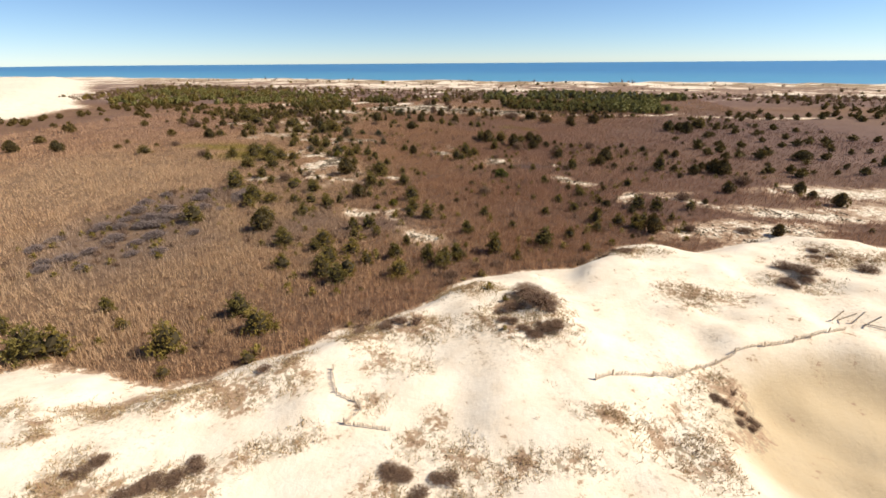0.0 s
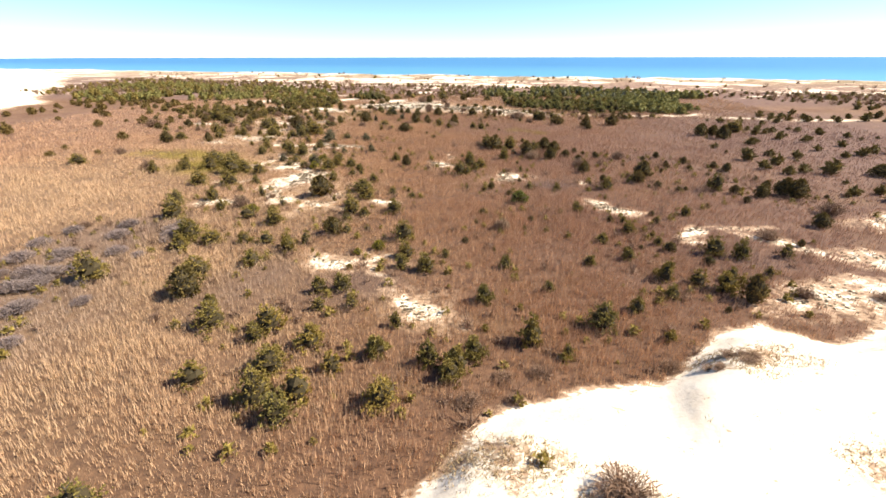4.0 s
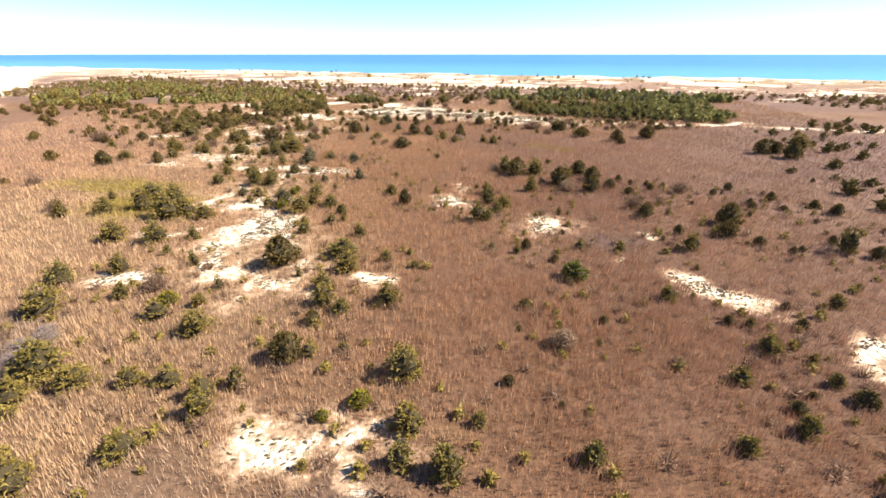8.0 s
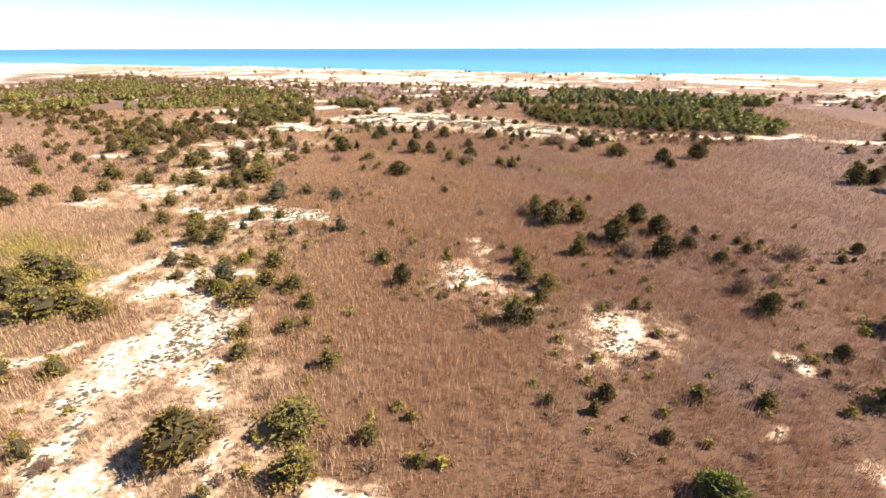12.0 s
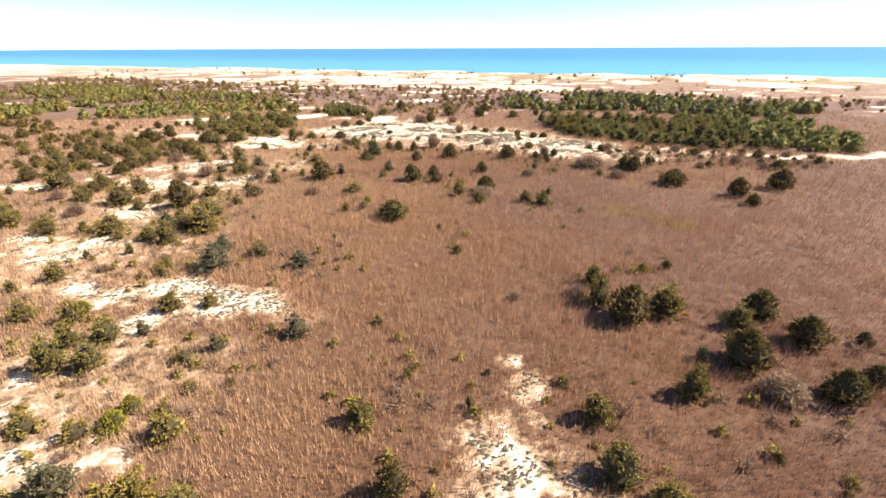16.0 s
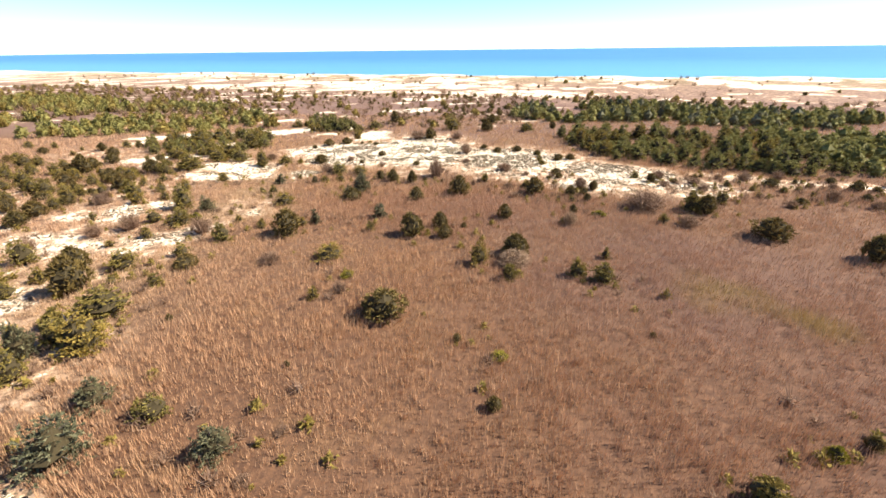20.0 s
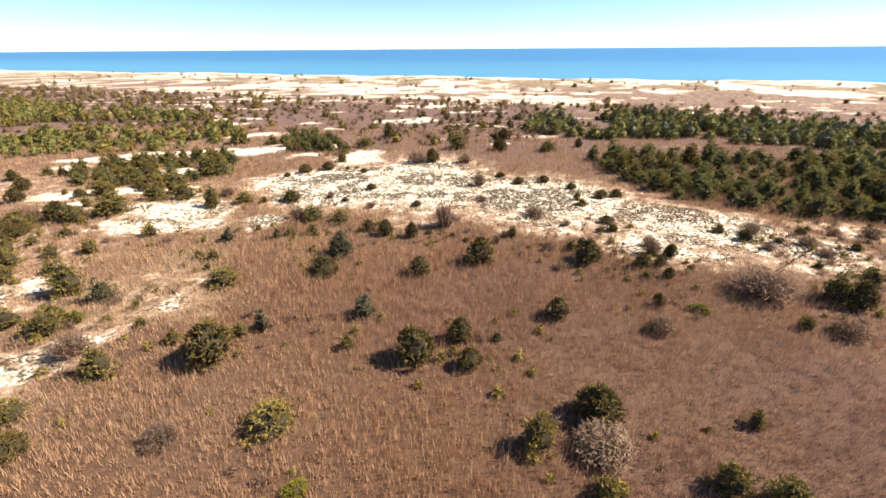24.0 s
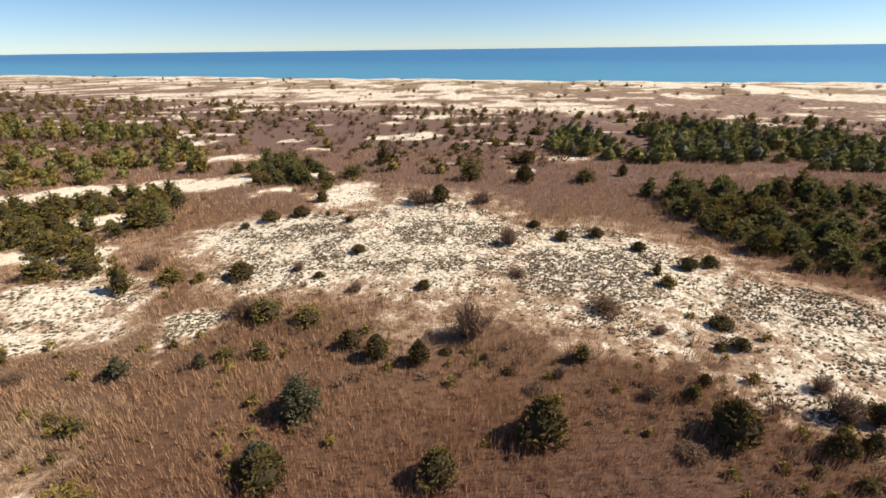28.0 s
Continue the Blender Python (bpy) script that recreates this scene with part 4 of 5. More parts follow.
tree("olive_pine", -5.9, 183.9, 1.5, 1.3)
tree("cedar", -81.7, 184.8, 3.5, 3.6)
tree("yellow_bush", -44.6, 185.6, 1.6, 0.8)
tree("pine", -75.9, 185.7, 5.1, 2.9)
tree("pine", -90.2, 185.7, 4.3, 4.1)
tree("pine", -109.0, 186.9, 7.7, 4.8)
tree("pine", -24.0, 186.9, 2.5, 2.4)
tree("pine", 72.0, 187.5, 7.4, 4.7)
tree("pine", -12.1, 187.4, 3.3, 3.1)
tree("pine", -101.0, 188.2, 4.2, 4.0)
tree("twig_bush", -56.5, 189.1, 3.1, 1.5)
tree("pine", -15.3, 188.4, 2.8, 2.7)
tree("olive_pine", -70.2, 190.1, 2.6, 2.2)
tree("olive_pine", -48.7, 190.8, 4.6, 2.4)
tree("cedar", 25.6, 190.7, 2.4, 2.4)
tree("pale_bush", -23.1, 190.9, 4.6, 2.2)
tree("olive_pine", -28.0, 191.0, 3.2, 3.8)
tree("olive_pine", -10.3, 194.7, 1.8, 1.9)
tree("cedar", -23.0, 194.3, 3.3, 3.3)
tree("pine", -67.2, 195.8, 2.9, 3.0)
tree("cedar", 25.7, 196.3, 3.9, 3.9)
tree("pine", -118.8, 197.0, 7.8, 5.7)
tree("cedar", -33.3, 199.6, 2.2, 2.2)
tree("olive_pine", -78.9, 200.3, 2.6, 2.2)
tree("pine", -63.4, 200.6, 1.9, 1.8)
tree("cedar", 35.9, 201.5, 4.4, 4.4)
tree("olive_pine", -83.1, 201.9, 3.0, 2.5)
tree("pine", -45.7, 201.7, 1.8, 1.7)
tree("olive_pine", -57.5, 202.7, 2.0, 1.7)
tree("yellow_bush", -76.3, 203.3, 1.6, 1.5)
tree("olive_pine", -68.7, 203.2, 1.7, 1.4)
tree("cedar", 16.0, 203.6, 5.4, 3.4)
tree("olive_pine", -79.2, 203.4, 3.1, 2.6)
tree("cedar", -30.7, 204.0, 1.0, 1.0)
tree("pale_bush", -13.3, 206.9, 2.5, 2.3)
tree("blue_pine", -45.4, 207.2, 2.8, 2.7)
tree("twig_bush", 5.9, 208.1, 3.6, 2.1)
tree("olive_pine", 2.4, 208.9, 2.0, 1.9)
tree("cedar", -23.8, 208.7, 2.6, 2.6)
tree("yellow_bush", -7.4, 211.5, 2.0, 0.9)
tree("cedar", -11.9, 212.2, 1.4, 1.8)
tree("pine", -64.9, 212.9, 4.7, 2.7)
tree("cedar", 10.9, 213.8, 3.4, 3.4)
tree("olive_pine", -96.4, 214.5, 3.9, 3.3)
tree("pine", 9.0, 215.0, 4.4, 4.2)
tree("twig_bush", 1.2, 215.6, 7.2, 3.5)
tree("pine", -69.8, 217.4, 1.0, 0.9)
tree("pine", -93.3, 217.9, 2.3, 2.2)
tree("pine", 15.5, 218.6, 3.1, 2.9)
tree("olive_pine", -11.0, 219.1, 1.7, 1.4)
tree("cedar", -8.2, 219.4, 1.5, 1.5)
tree("olive_pine", -13.4, 220.2, 1.1, 0.9)
tree("olive_pine", -70.5, 220.1, 2.3, 2.0)
tree("olive_pine", -89.6, 220.1, 2.8, 2.4)
tree("twig_bush", -21.6, 221.2, 2.4, 1.1)
tree("pine", -73.3, 221.0, 1.3, 1.2)
tree("twig_bush", -14.1, 222.1, 1.3, 0.6)
tree("cedar", -10.9, 221.8, 2.2, 2.2)
tree("cedar", -8.3, 222.4, 1.6, 1.6)
tree("twig_bush", -81.5, 225.4, 2.2, 1.0)
tree("cedar", -6.1, 225.1, 1.9, 1.9)
tree("twig_bush", -8.4, 225.6, 2.8, 2.7)
tree("olive_pine", -107.5, 227.1, 3.6, 3.1)
tree("twig_bush", -22.6, 227.6, 1.5, 1.5)
tree("pine", -19.4, 227.3, 1.9, 1.8)
tree("twig_bush", -32.5, 227.9, 2.1, 1.0)
tree("twig_bush", -7.9, 228.6, 1.8, 1.7)
tree("blue_pine", -65.1, 228.8, 1.5, 1.7)
tree("cedar", -17.4, 229.2, 1.1, 1.4)
tree("twig_bush", -30.1, 230.0, 1.4, 1.3)
tree("cedar", -34.9, 230.2, 1.1, 0.7)
tree("pine", -63.4, 230.5, 2.2, 1.4)
tree("cedar", -43.8, 231.0, 2.0, 2.8)
tree("pine", -59.8, 231.2, 2.2, 2.1)
tree("olive_pine", -69.4, 231.4, 1.2, 1.1)
tree("cedar", -48.0, 231.6, 2.1, 2.8)
tree("pine", -102.2, 231.3, 3.8, 3.6)
tree("cedar", -37.1, 232.1, 0.9, 0.6)
tree("olive_pine", -27.6, 232.3, 1.9, 2.1)
tree("cedar", -41.1, 232.8, 1.2, 0.7)
tree("cedar", -51.2, 233.2, 2.1, 2.1)
tree("twig_bush", -112.3, 234.1, 2.6, 1.6)
tree("cedar", -13.6, 234.4, 1.2, 0.7)
tree("pine", 4.8, 234.6, 2.5, 1.4)
tree("cedar", -11.5, 234.7, 1.9, 1.2)
tree("pine", -98.5, 235.7, 7.3, 4.2)
tree("twig_bush", -18.4, 237.1, 1.6, 1.1)
tree("pine", -57.4, 237.5, 4.3, 2.5)
tree("pine", -62.3, 237.7, 4.7, 3.2)
tree("twig_bush", -65.4, 238.0, 3.1, 2.6)
tree("pine", -146.1, 238.2, 5.7, 3.7)
tree("cedar", -11.5, 238.7, 2.2, 1.4)
tree("twig_bush", -23.2, 241.3, 3.7, 1.8)
tree("pine", -83.9, 242.2, 3.6, 4.7)
tree("olive_pine", -96.0, 243.6, 5.0, 3.8)
tree("twig_bush", -53.6, 244.6, 1.8, 1.4)
tree("pine", -78.9, 245.1, 4.2, 2.5)
tree("cedar", -44.9, 245.2, 1.8, 1.1)
tree("pine", -75.2, 245.6, 2.1, 1.3)
tree("pine", -91.4, 245.7, 6.0, 3.4)
tree("cedar", -70.1, 247.2, 3.6, 2.2)
tree("pine", -110.3, 247.3, 5.2, 3.5)
tree("pine", -13.8, 247.8, 2.4, 1.4)
tree("cedar", -59.6, 248.0, 1.4, 0.9)
tree("twig_bush", -84.2, 248.6, 2.9, 1.9)
tree("twig_bush", -63.0, 249.5, 1.6, 1.6)
tree("twig_bush", -32.7, 249.7, 2.2, 1.1)
tree("pine", -14.3, 250.7, 1.7, 2.1)
tree("pine", -96.5, 250.7, 6.4, 5.1)
tree("olive_pine", -102.7, 252.0, 5.7, 4.4)
tree("cedar", -9.3, 253.0, 2.8, 1.7)
tree("cedar", -6.0, 253.9, 2.4, 1.5)
tree("cedar", -56.1, 255.7, 2.1, 1.3)
tree("cedar", -13.9, 259.0, 2.2, 1.4)
tree("twig_bush", -33.3, 260.4, 3.2, 3.1)
tree("cedar", -24.6, 262.9, 2.6, 1.6)
tree("pine", -97.4, 264.0, 6.5, 5.6)
tree("cedar", -19.0, 264.3, 2.5, 1.6)
tree("cedar", -78.4, 264.6, 1.6, 1.0)
tree("olive_pine", -114.5, 266.2, 9.1, 5.2)
tree("cedar", -60.5, 266.9, 1.6, 1.0)
tree("cedar", -75.4, 267.9, 3.2, 2.0)
tree("cedar", -28.5, 268.6, 2.0, 1.2)
tree("pine", -97.9, 269.3, 5.8, 5.4)
tree("cedar", -70.6, 270.5, 3.2, 2.0)
tree("cedar", -65.7, 270.6, 0.9, 0.9)
tree("olive_pine", -112.3, 271.6, 6.0, 4.4)
tree("twig_bush", -49.5, 278.2, 5.1, 3.2)
tree("twig_bush", -37.3, 279.4, 4.0, 2.7)
tree("cedar", -45.7, 279.5, 3.5, 3.5)
tree("pine", -69.6, 279.1, 3.3, 3.1)
tree("cedar", -28.0, 294.9, 4.0, 4.0)
tree("pine", -39.9, 295.7, 6.4, 6.0)
tree("pine", -14.2, 296.4, 5.7, 3.3)
tree("pine", -68.1, 296.7, 5.9, 3.4)
tree("cedar", -5.0, 300.3, 2.1, 2.8)
tree("cedar", -63.2, 309.8, 3.8, 4.3)
tree("cedar", -26.3, 311.3, 4.5, 3.7)
tree("blue_pine", -59.3, 129.3, 2.6, 2.3)
tree("olive_pine", -51.4, 123.8, 2.4, 1.9)
tree("blue_pine", -49.1, 125.1, 3.4, 3.4)
tree("yellow_bush", -48.5, 123.1, 2.3, 1.9)
tree("olive_pine", -44.2, 121.6, 4.8, 3.3)
tree("olive_pine", -43.7, 125.5, 2.9, 2.6)
tree("yellow_bush", -49.6, 130.7, 1.9, 1.5)
tree("olive_pine", -39.9, 124.7, 3.4, 2.7)
tree("pine", -36.7, 121.0, 2.5, 2.0)
tree("olive_pine", -51.6, 129.5, 2.5, 1.8)
tree("pine", -68.2, 135.6, 3.6, 2.8)
tree("pine", -60.4, 136.0, 3.6, 4.4)
tree("pine", -57.3, 136.9, 3.6, 3.2)
tree("pine", -56.2, 129.7, 2.3, 1.8)
tree("olive_pine", -56.1, 126.1, 1.9, 1.3)
tree("olive_pine", -49.0, 78.3, 5.2, 3.7)
tree("olive_pine", -44.9, 77.1, 3.5, 2.4)
tree("pine", -47.8, 74.6, 2.9, 2.3)
tree("pine", -58.0, 86.8, 4.7, 3.5)
tree("pine", -62.0, 93.0, 4.3, 3.0)
tree("olive_pine", -35.5, 71.3, 2.9, 2.3)
tree("olive_pine", -37.2, 78.1, 2.8, 1.9)
tree("olive_pine", -33.4, 77.2, 2.7, 2.4)
tree("pine", -39.6, 85.4, 3.6, 2.8)
tree("olive_pine", -45.0, 87.0, 2.9, 2.3)
tree("cedar", -28.8, 82.7, 2.8, 2.8)
tree("olive_pine", -27.0, 83.1, 1.8, 1.6)
tree("pine", -17.7, 81.6, 4.0, 3.4)
tree("yellow_bush", -20.6, 77.7, 1.7, 1.5)
tree("pine", -16.4, 75.8, 3.0, 2.4)
tree("pine", -16.4, 72.7, 2.2, 2.0)
tree("pine", -13.1, 72.4, 2.7, 2.7)
tree("cedar", -37.8, 100.6, 4.4, 4.0)
tree("olive_pine", -40.1, 77.7, 2.3, 1.9)
tree("pine", -28.9, 91.9, 3.6, 2.9)
tree("pine", -26.4, 90.2, 2.3, 1.9)
tree("pine", -22.0, 92.8, 3.0, 2.7)
tree("pine", -28.8, 99.6, 3.5, 3.1)
tree("olive_pine", -40.6, 68.1, 3.9, 2.7)
tree("pine", -3.4, 74.7, 2.1, 1.9)
tree("pine", 7.2, 76.7, 1.9, 1.5)
tree("pine", 14.9, 88.9, 2.6, 2.1)
tree("pine", 10.2, 84.0, 2.1, 1.7)
tree("cedar", 13.0, 81.1, 1.4, 1.1)
tree("cedar", 18.8, 82.6, 1.8, 1.4)
tree("blue_pine", -57.2, 156.5, 4.8, 4.1)
tree("blue_pine", -58.9, 161.8, 3.6, 2.8)
tree("pine", -53.0, 161.1, 3.2, 2.5)
tree("blue_pine", -46.1, 158.2, 3.3, 2.8)
tree("pine", -69.2, 164.1, 3.5, 4.2)
tree("olive_pine", -66.4, 169.1, 5.4, 4.9)
tree("pine", -89.2, 179.4, 5.9, 4.7)
tree("cedar", -77.1, 179.4, 4.6, 5.1)
tree("olive_pine", -52.5, 148.0, 2.3, 1.8)
tree("pine", -56.4, 146.6, 3.0, 2.4)
tree("olive_pine", -63.6, 155.9, 2.0, 2.0)
tree("pine", -82.7, 209.1, 4.5, 5.4)
tree("blue_pine", -77.3, 208.3, 3.2, 3.2)
tree("cedar", -58.2, 198.4, 4.5, 4.5)
tree("cedar", -38.4, 200.4, 3.6, 3.8)
tree("blue_pine", -55.5, 204.0, 2.3, 2.8)
tree("blue_pine", -53.1, 223.3, 4.2, 3.8)
tree("cedar", -34.3, 203.7, 2.3, 2.8)
tree("cedar", -53.1, 216.9, 3.3, 2.6)
tree("blue_pine", -52.9, 223.7, 3.8, 4.3)
tree("blue_pine", -54.0, 217.9, 3.1, 3.1)
tree("cedar", -32.8, 222.3, 3.7, 4.1)
tree("cedar", -40.6, 217.8, 2.9, 2.7)
tree("cedar", -17.9, 223.2, 3.9, 3.5)
tree("twig_bush", -38.8, 235.4, 3.8, 4.6)
tree("blue_pine", -72.1, 226.8, 2.6, 2.6)
# Low scrub on the dune.
for x, y, w in ((-24.8, 16.6, 1.6), (-21.2, 16.0, 2.0), (-18.2, 17.4, 2.2), (-6.0, 18.4, 1.8), (-3.2, 18.3, 2.0), (-11.8, 34.6, 2.2), (-9.6, 35.4, 1.8), (2.9, 33.6, 1.8), (4.6, 35.0, 1.6), (17.9, 29.6, 1.6), (18.6, 28.2, 1.5), (33.2, 49.5, 2.4), (15.4, 56.0, 2.2), (12.6, 55.0, 1.6), (41.0, 58.4, 2.6)):
    for k in range(4):
        tree("twig_bush", x + pick.uniform(-0.6, 0.6) * w, y + pick.uniform(-0.45, 0.45) * w, w * pick.uniform(0.45, 0.85), w * pick.uniform(0.1, 0.2))
for k in range(11):
    a, q = pick.uniform(0, 6.28), math.sqrt(pick.random())
    tree("twig_bush", 3.6 + 4.2 * q * math.cos(a), 37.6 + 3.8 * q * math.sin(a), pick.uniform(0.7, 1.6), pick.uniform(0.2, 0.4))
# A thicket of bare grey bushes on the western heath.
for k in range(44):
    a, q = pick.uniform(0, 6.28), math.sqrt(pick.random())
    x, y = (-58, 58) if k % 3 else (-60, 76)
    w = pick.uniform(1.8, 3.6)
    tree("grey_bush", x + q * 11 * math.cos(a), y + q * (15 if k % 3 else 9) * math.sin(a), w, w * pick.uniform(0.3, 0.42))
# ---- the woods and the far scrub ----
def inside(poly, x, y):
    """Which of the places lie inside an outline."""
    hit = np.zeros(len(x), bool)
    for (ax, ay), (bx, by) in zip(poly, poly[1:] + poly[:1]):
        if ay != by:
            hit ^= ((ay > y) != (by > y)) & (x < (bx - ax) * (y - ay) / (by - ay) + ax)
    return hit


def scatter(poly, gap, r, hold=None, most=1.0):
    """Places inside an outline, gap metres apart or more; hold gives the share kept there."""
    xs, ys = [p[0] for p in poly], [p[1] for p in poly]
    count = int(3.5 * (max(xs) - min(xs)) * (max(ys) - min(ys)) / gap**2)
    x, y = r.uniform(min(xs), max(xs), count), r.uniform(min(ys), max(ys), count)
    k = inside(poly, x, y)
    x, y = x[k], y[k]
    if hold:
        k = r.random(len(x)) < hold(x, y)
        x, y = x[k], y[k]
    out, cells = [], {}
    for a, b in zip(x.tolist(), y.tolist()):
        key = (int(a // gap), int(b // gap))
        if any(math.hypot(a - p, b - q) < gap for i in (-1, 0, 1) for j in (-1, 0, 1) for p, q in cells.get((key[0] + i, key[1] + j), ())):
            continue
        cells.setdefault(key, []).append((a, b))
        out.append((a, b))
    return out


def clear(x, y, wide):
    """Whether nothing planted stands there yet."""
    return all(math.hypot(x - a, y - b) > 0.3 * (w + wide) for a, b, w in PLANTED)


def stand(name, label, kind, places, wides, highs, thin=1):
    """Many plants of one kind in one mesh: far woods and scrub that nobody could count."""
    r = np.random.default_rng(len(places))
    soups = []
    for crown, _ in MODELS[kind][:4]:
        co = np.empty(len(crown.vertices) * 3, np.float32)
        crown.vertices.foreach_get("co", co)
        co = co.reshape(-1, 3, 3)
        if thin > 1:
            some = co[97::thin]
            mid = some.mean(1, keepdims=True)
            co = mid + (some - mid) * min(thin, 20) ** 0.5
            if kind != "twig_bush" and thin < 25:
                co = np.concatenate([core(r, 0.34, 0.03, 0.8, 0.3, 4, 6).reshape(-1, 3, 3), co])
        soups.append(co.reshape(-1, 3))
    out = []
    places = np.array(places)
    zs = height(places[:, 0], places[:, 1])
    for (x, y), z, w, h in zip(places, zs, wides, highs):
        v, a = soups[int(r.integers(len(soups)))], r.uniform(0, 6.28)
        c, s = math.cos(a), math.sin(a)
        out.append(np.stack([x + w * (v[:, 0] * c - v[:, 1] * s), y + w * (v[:, 0] * s + v[:, 1] * c), z - 0.05 + h * v[:, 2]], 1))
    me = soup(name, np.concatenate(out), KINDS[kind][1])
    tagged(new(name, me), label, "woods", kind="stuff")


EAST = [(-6, 287), (0, 268), (6, 252), (20, 246), (45, 238), (72, 236), (86, 255), (80, 285), (41, 288), (13, 294)]
REAR = [(-20, 324), (0, 314), (26, 312), (55, 302), (85, 300), (112, 312), (105, 332), (79, 338), (34, 362), (-12, 354)]
WEST = [(-144, 282), (-112, 296), (-104, 303), (-120, 318), (-150, 350), (-240, 385), (-330, 420), (-300, 330), (-255, 262), (-200, 270)]
MIDDLE = [(-98, 288), (-82, 290), (-69, 285), (-74, 297), (-88, 314), (-100, 299)]
NEAR_WEST = [(-107, 249), (-93, 263), (-100, 284), (-116, 279), (-130, 262), (-122, 254)]
EDGE_WEST = [(-122, 196), (-106, 202), (-104, 216), (-112, 232), (-140, 236), (-150, 214)]


def build_woods():
    r = np.random.default_rng(12)
    for poly, gap, kinds, sizes in ((EAST, 2.9, ("wood_pine", "wood_pine", "wood_pine", "olive_pine"), (2.4, 5.6)), (MIDDLE, 2.7, ("wood_pine", "olive_pine", "wood_pine"), (2.8, 4.2)),
                                    (NEAR_WEST, 2.7, ("wood_pine", "olive_pine", "wood_pine"), (2.6, 4.2)), (EDGE_WEST, 4.6, ("pine", "olive_pine", "cedar"), (2.6, 4.4))):
        for x, y in scatter(poly, gap, r, lambda x, y: 1.0 * (lumps(x, y, 9, 41) > 0.24) * (sand_cover(x, y) < 0.42)):
            if poly is EAST and (x > 55 or y > 288) or not clear(x, y, 2):
                continue
            w = r.uniform(*sizes)
            tree(str(r.choice(kinds)), x, y, w, w * r.uniform(0.6, 1.2))
    for name, poly, gap, kind, sizes in (("eastern_wood", [(55, 238), (72, 236), (86, 255), (80, 285), (55, 288)], 3.3, "wood_pine", (3.4, 5.4)), ("rear_wood", REAR, 3.8, "wood_pine", (3.2, 5.4)),
                                         ("rear_wood_dark", REAR, 6.5, "blue_pine", (3.8, 5.8)), ("western_wood", WEST, 4.2, "wood_pine", (3.0, 5.2)), ("western_wood_dark", WEST, 6.0, "pine", (3.2, 5.4))):
        at = scatter(poly, gap, r, lambda x, y: 1.0 * (lumps(x, y, 26 if poly is WEST else 16, 42) * 0.7 + lumps(x, y, 6, 47) * 0.3 > (0.5 if poly is WEST else 0.34)) * (sand_cover(x, y) < 0.45))
        w = r.uniform(*sizes, len(at))
        stand(name, "thick green pine wood seen from above", kind, at, w, w * r.uniform(0.7, 1.15, len(at)), 4 if name[0] != 'w' else 5)
    # Scrub between the woods and the beach, thinning out towards the dunes.
    wide_land = [(-330, 300), (-110, 318), (-70, 300), (-30, 300), (0, 330), (100, 345), (170, 280), (360, 300), (420, 480), (60, 640), (-180, 690), (-520, 720)]

    def scrub(x, y):
        s = shore(x, y)
        return np.where(s > 110, np.where(s < 250, 0.003, 0.15), 0) * (0.25 + 0.75 * ramp(lumps(x, y, 30, 43), 0.3, 0.65))

    at = scatter(wide_land, 3.6, r, scrub)
    w = 0.8 + 2.2 * r.random(len(at)) ** 2
    stand("far_scrub", "dark scattered cedars far off on brown heath", "cedar", at, w, w * r.uniform(0.6, 1.0, len(at)), 24)
    at = scatter(wide_land, 5.0, r, lambda x, y: 4.5 * scrub(x, y))
    w = r.uniform(1.2, 3.8, len(at))
    stand("far_bare_scrub", "bare brown bushes far off on the heath", "twig_bush", at, w, w * 0.6, 26)
    at = scatter(wide_land, 6.0, r, lambda x, y: 0.5 * scrub(x, y))
    w = r.uniform(1.6, 4.0, len(at))
    stand("far_pines", "scattered green pines far off on brown heath", "pine", at, w, w * r.uniform(0.7, 1.0, len(at)), 18)
    # Cedars and pines between the sand streaks of the western rise.
    for x, y in scatter([(-128, 168), (-76, 158), (-62, 172), (-72, 200), (-78, 226), (-112, 244), (-140, 222)], 4.2, r, lambda x, y: 0.16 + 0 * x):
        if clear(x, y, 2.5):
            w = r.uniform(1.3, 3.8)
            tree(str(r.choice(("cedar", "pine", "olive_pine", "twig_bush"))), x, y, w, w * r.uniform(0.6, 1.0))
    for x, y in scatter([(-150, 196), (-108, 196), (-98, 236), (-122, 262), (-170, 262), (-178, 226)], 4.6, r, lambda x, y: 0.2 + 0 * x):
        if clear(x, y, 2.5):
            w = r.uniform(1.5, 4.2)
            tree(str(r.choice(("cedar", "pine", "pine", "olive_pine"))), x, y, w, w * r.uniform(0.6, 0.95))
    # Scrub along the sandy foot of the eastern wood.
    for x, y in scatter([(4, 224), (26, 217), (58, 219), (60, 233), (24, 238), (8, 236)], 3.0, r, lambda x, y: 0.3 + 0 * x):
        if clear(x, y, 2):
            w = r.uniform(1.2, 3.4)
            tree(str(r.choice(("twig_bush", "olive_pine", "cedar", "twig_bush", "pine"))), x, y, w, w * r.uniform(0.5, 0.85))
    # Young cedars, dotted over the open heath.
    heath = [(-12, 62), (20, 66), (62, 74), (66, 150), (10, 168), (-8, 120)]
    for x, y in scatter(heath, 3.2, r, lambda x, y: 0.05 * ramp(lumps(x, y, 17, 48), 0.35, 0.6) * ramp(y, 168, 110) * (sand_cover(x, y) < 0.3)):
        if clear(x, y, 1.5):
            w = r.uniform(0.6, 1.4)
            tree("cedar" if r.random() < 0.75 else "pine", x, y, w, w * r.uniform(0.8, 1.2))
    # Seedlings and low brush between the trees of the heath.
    px, py = np.array([p[0] for p in PLANTED]), np.array([p[1] for p in PLANTED])

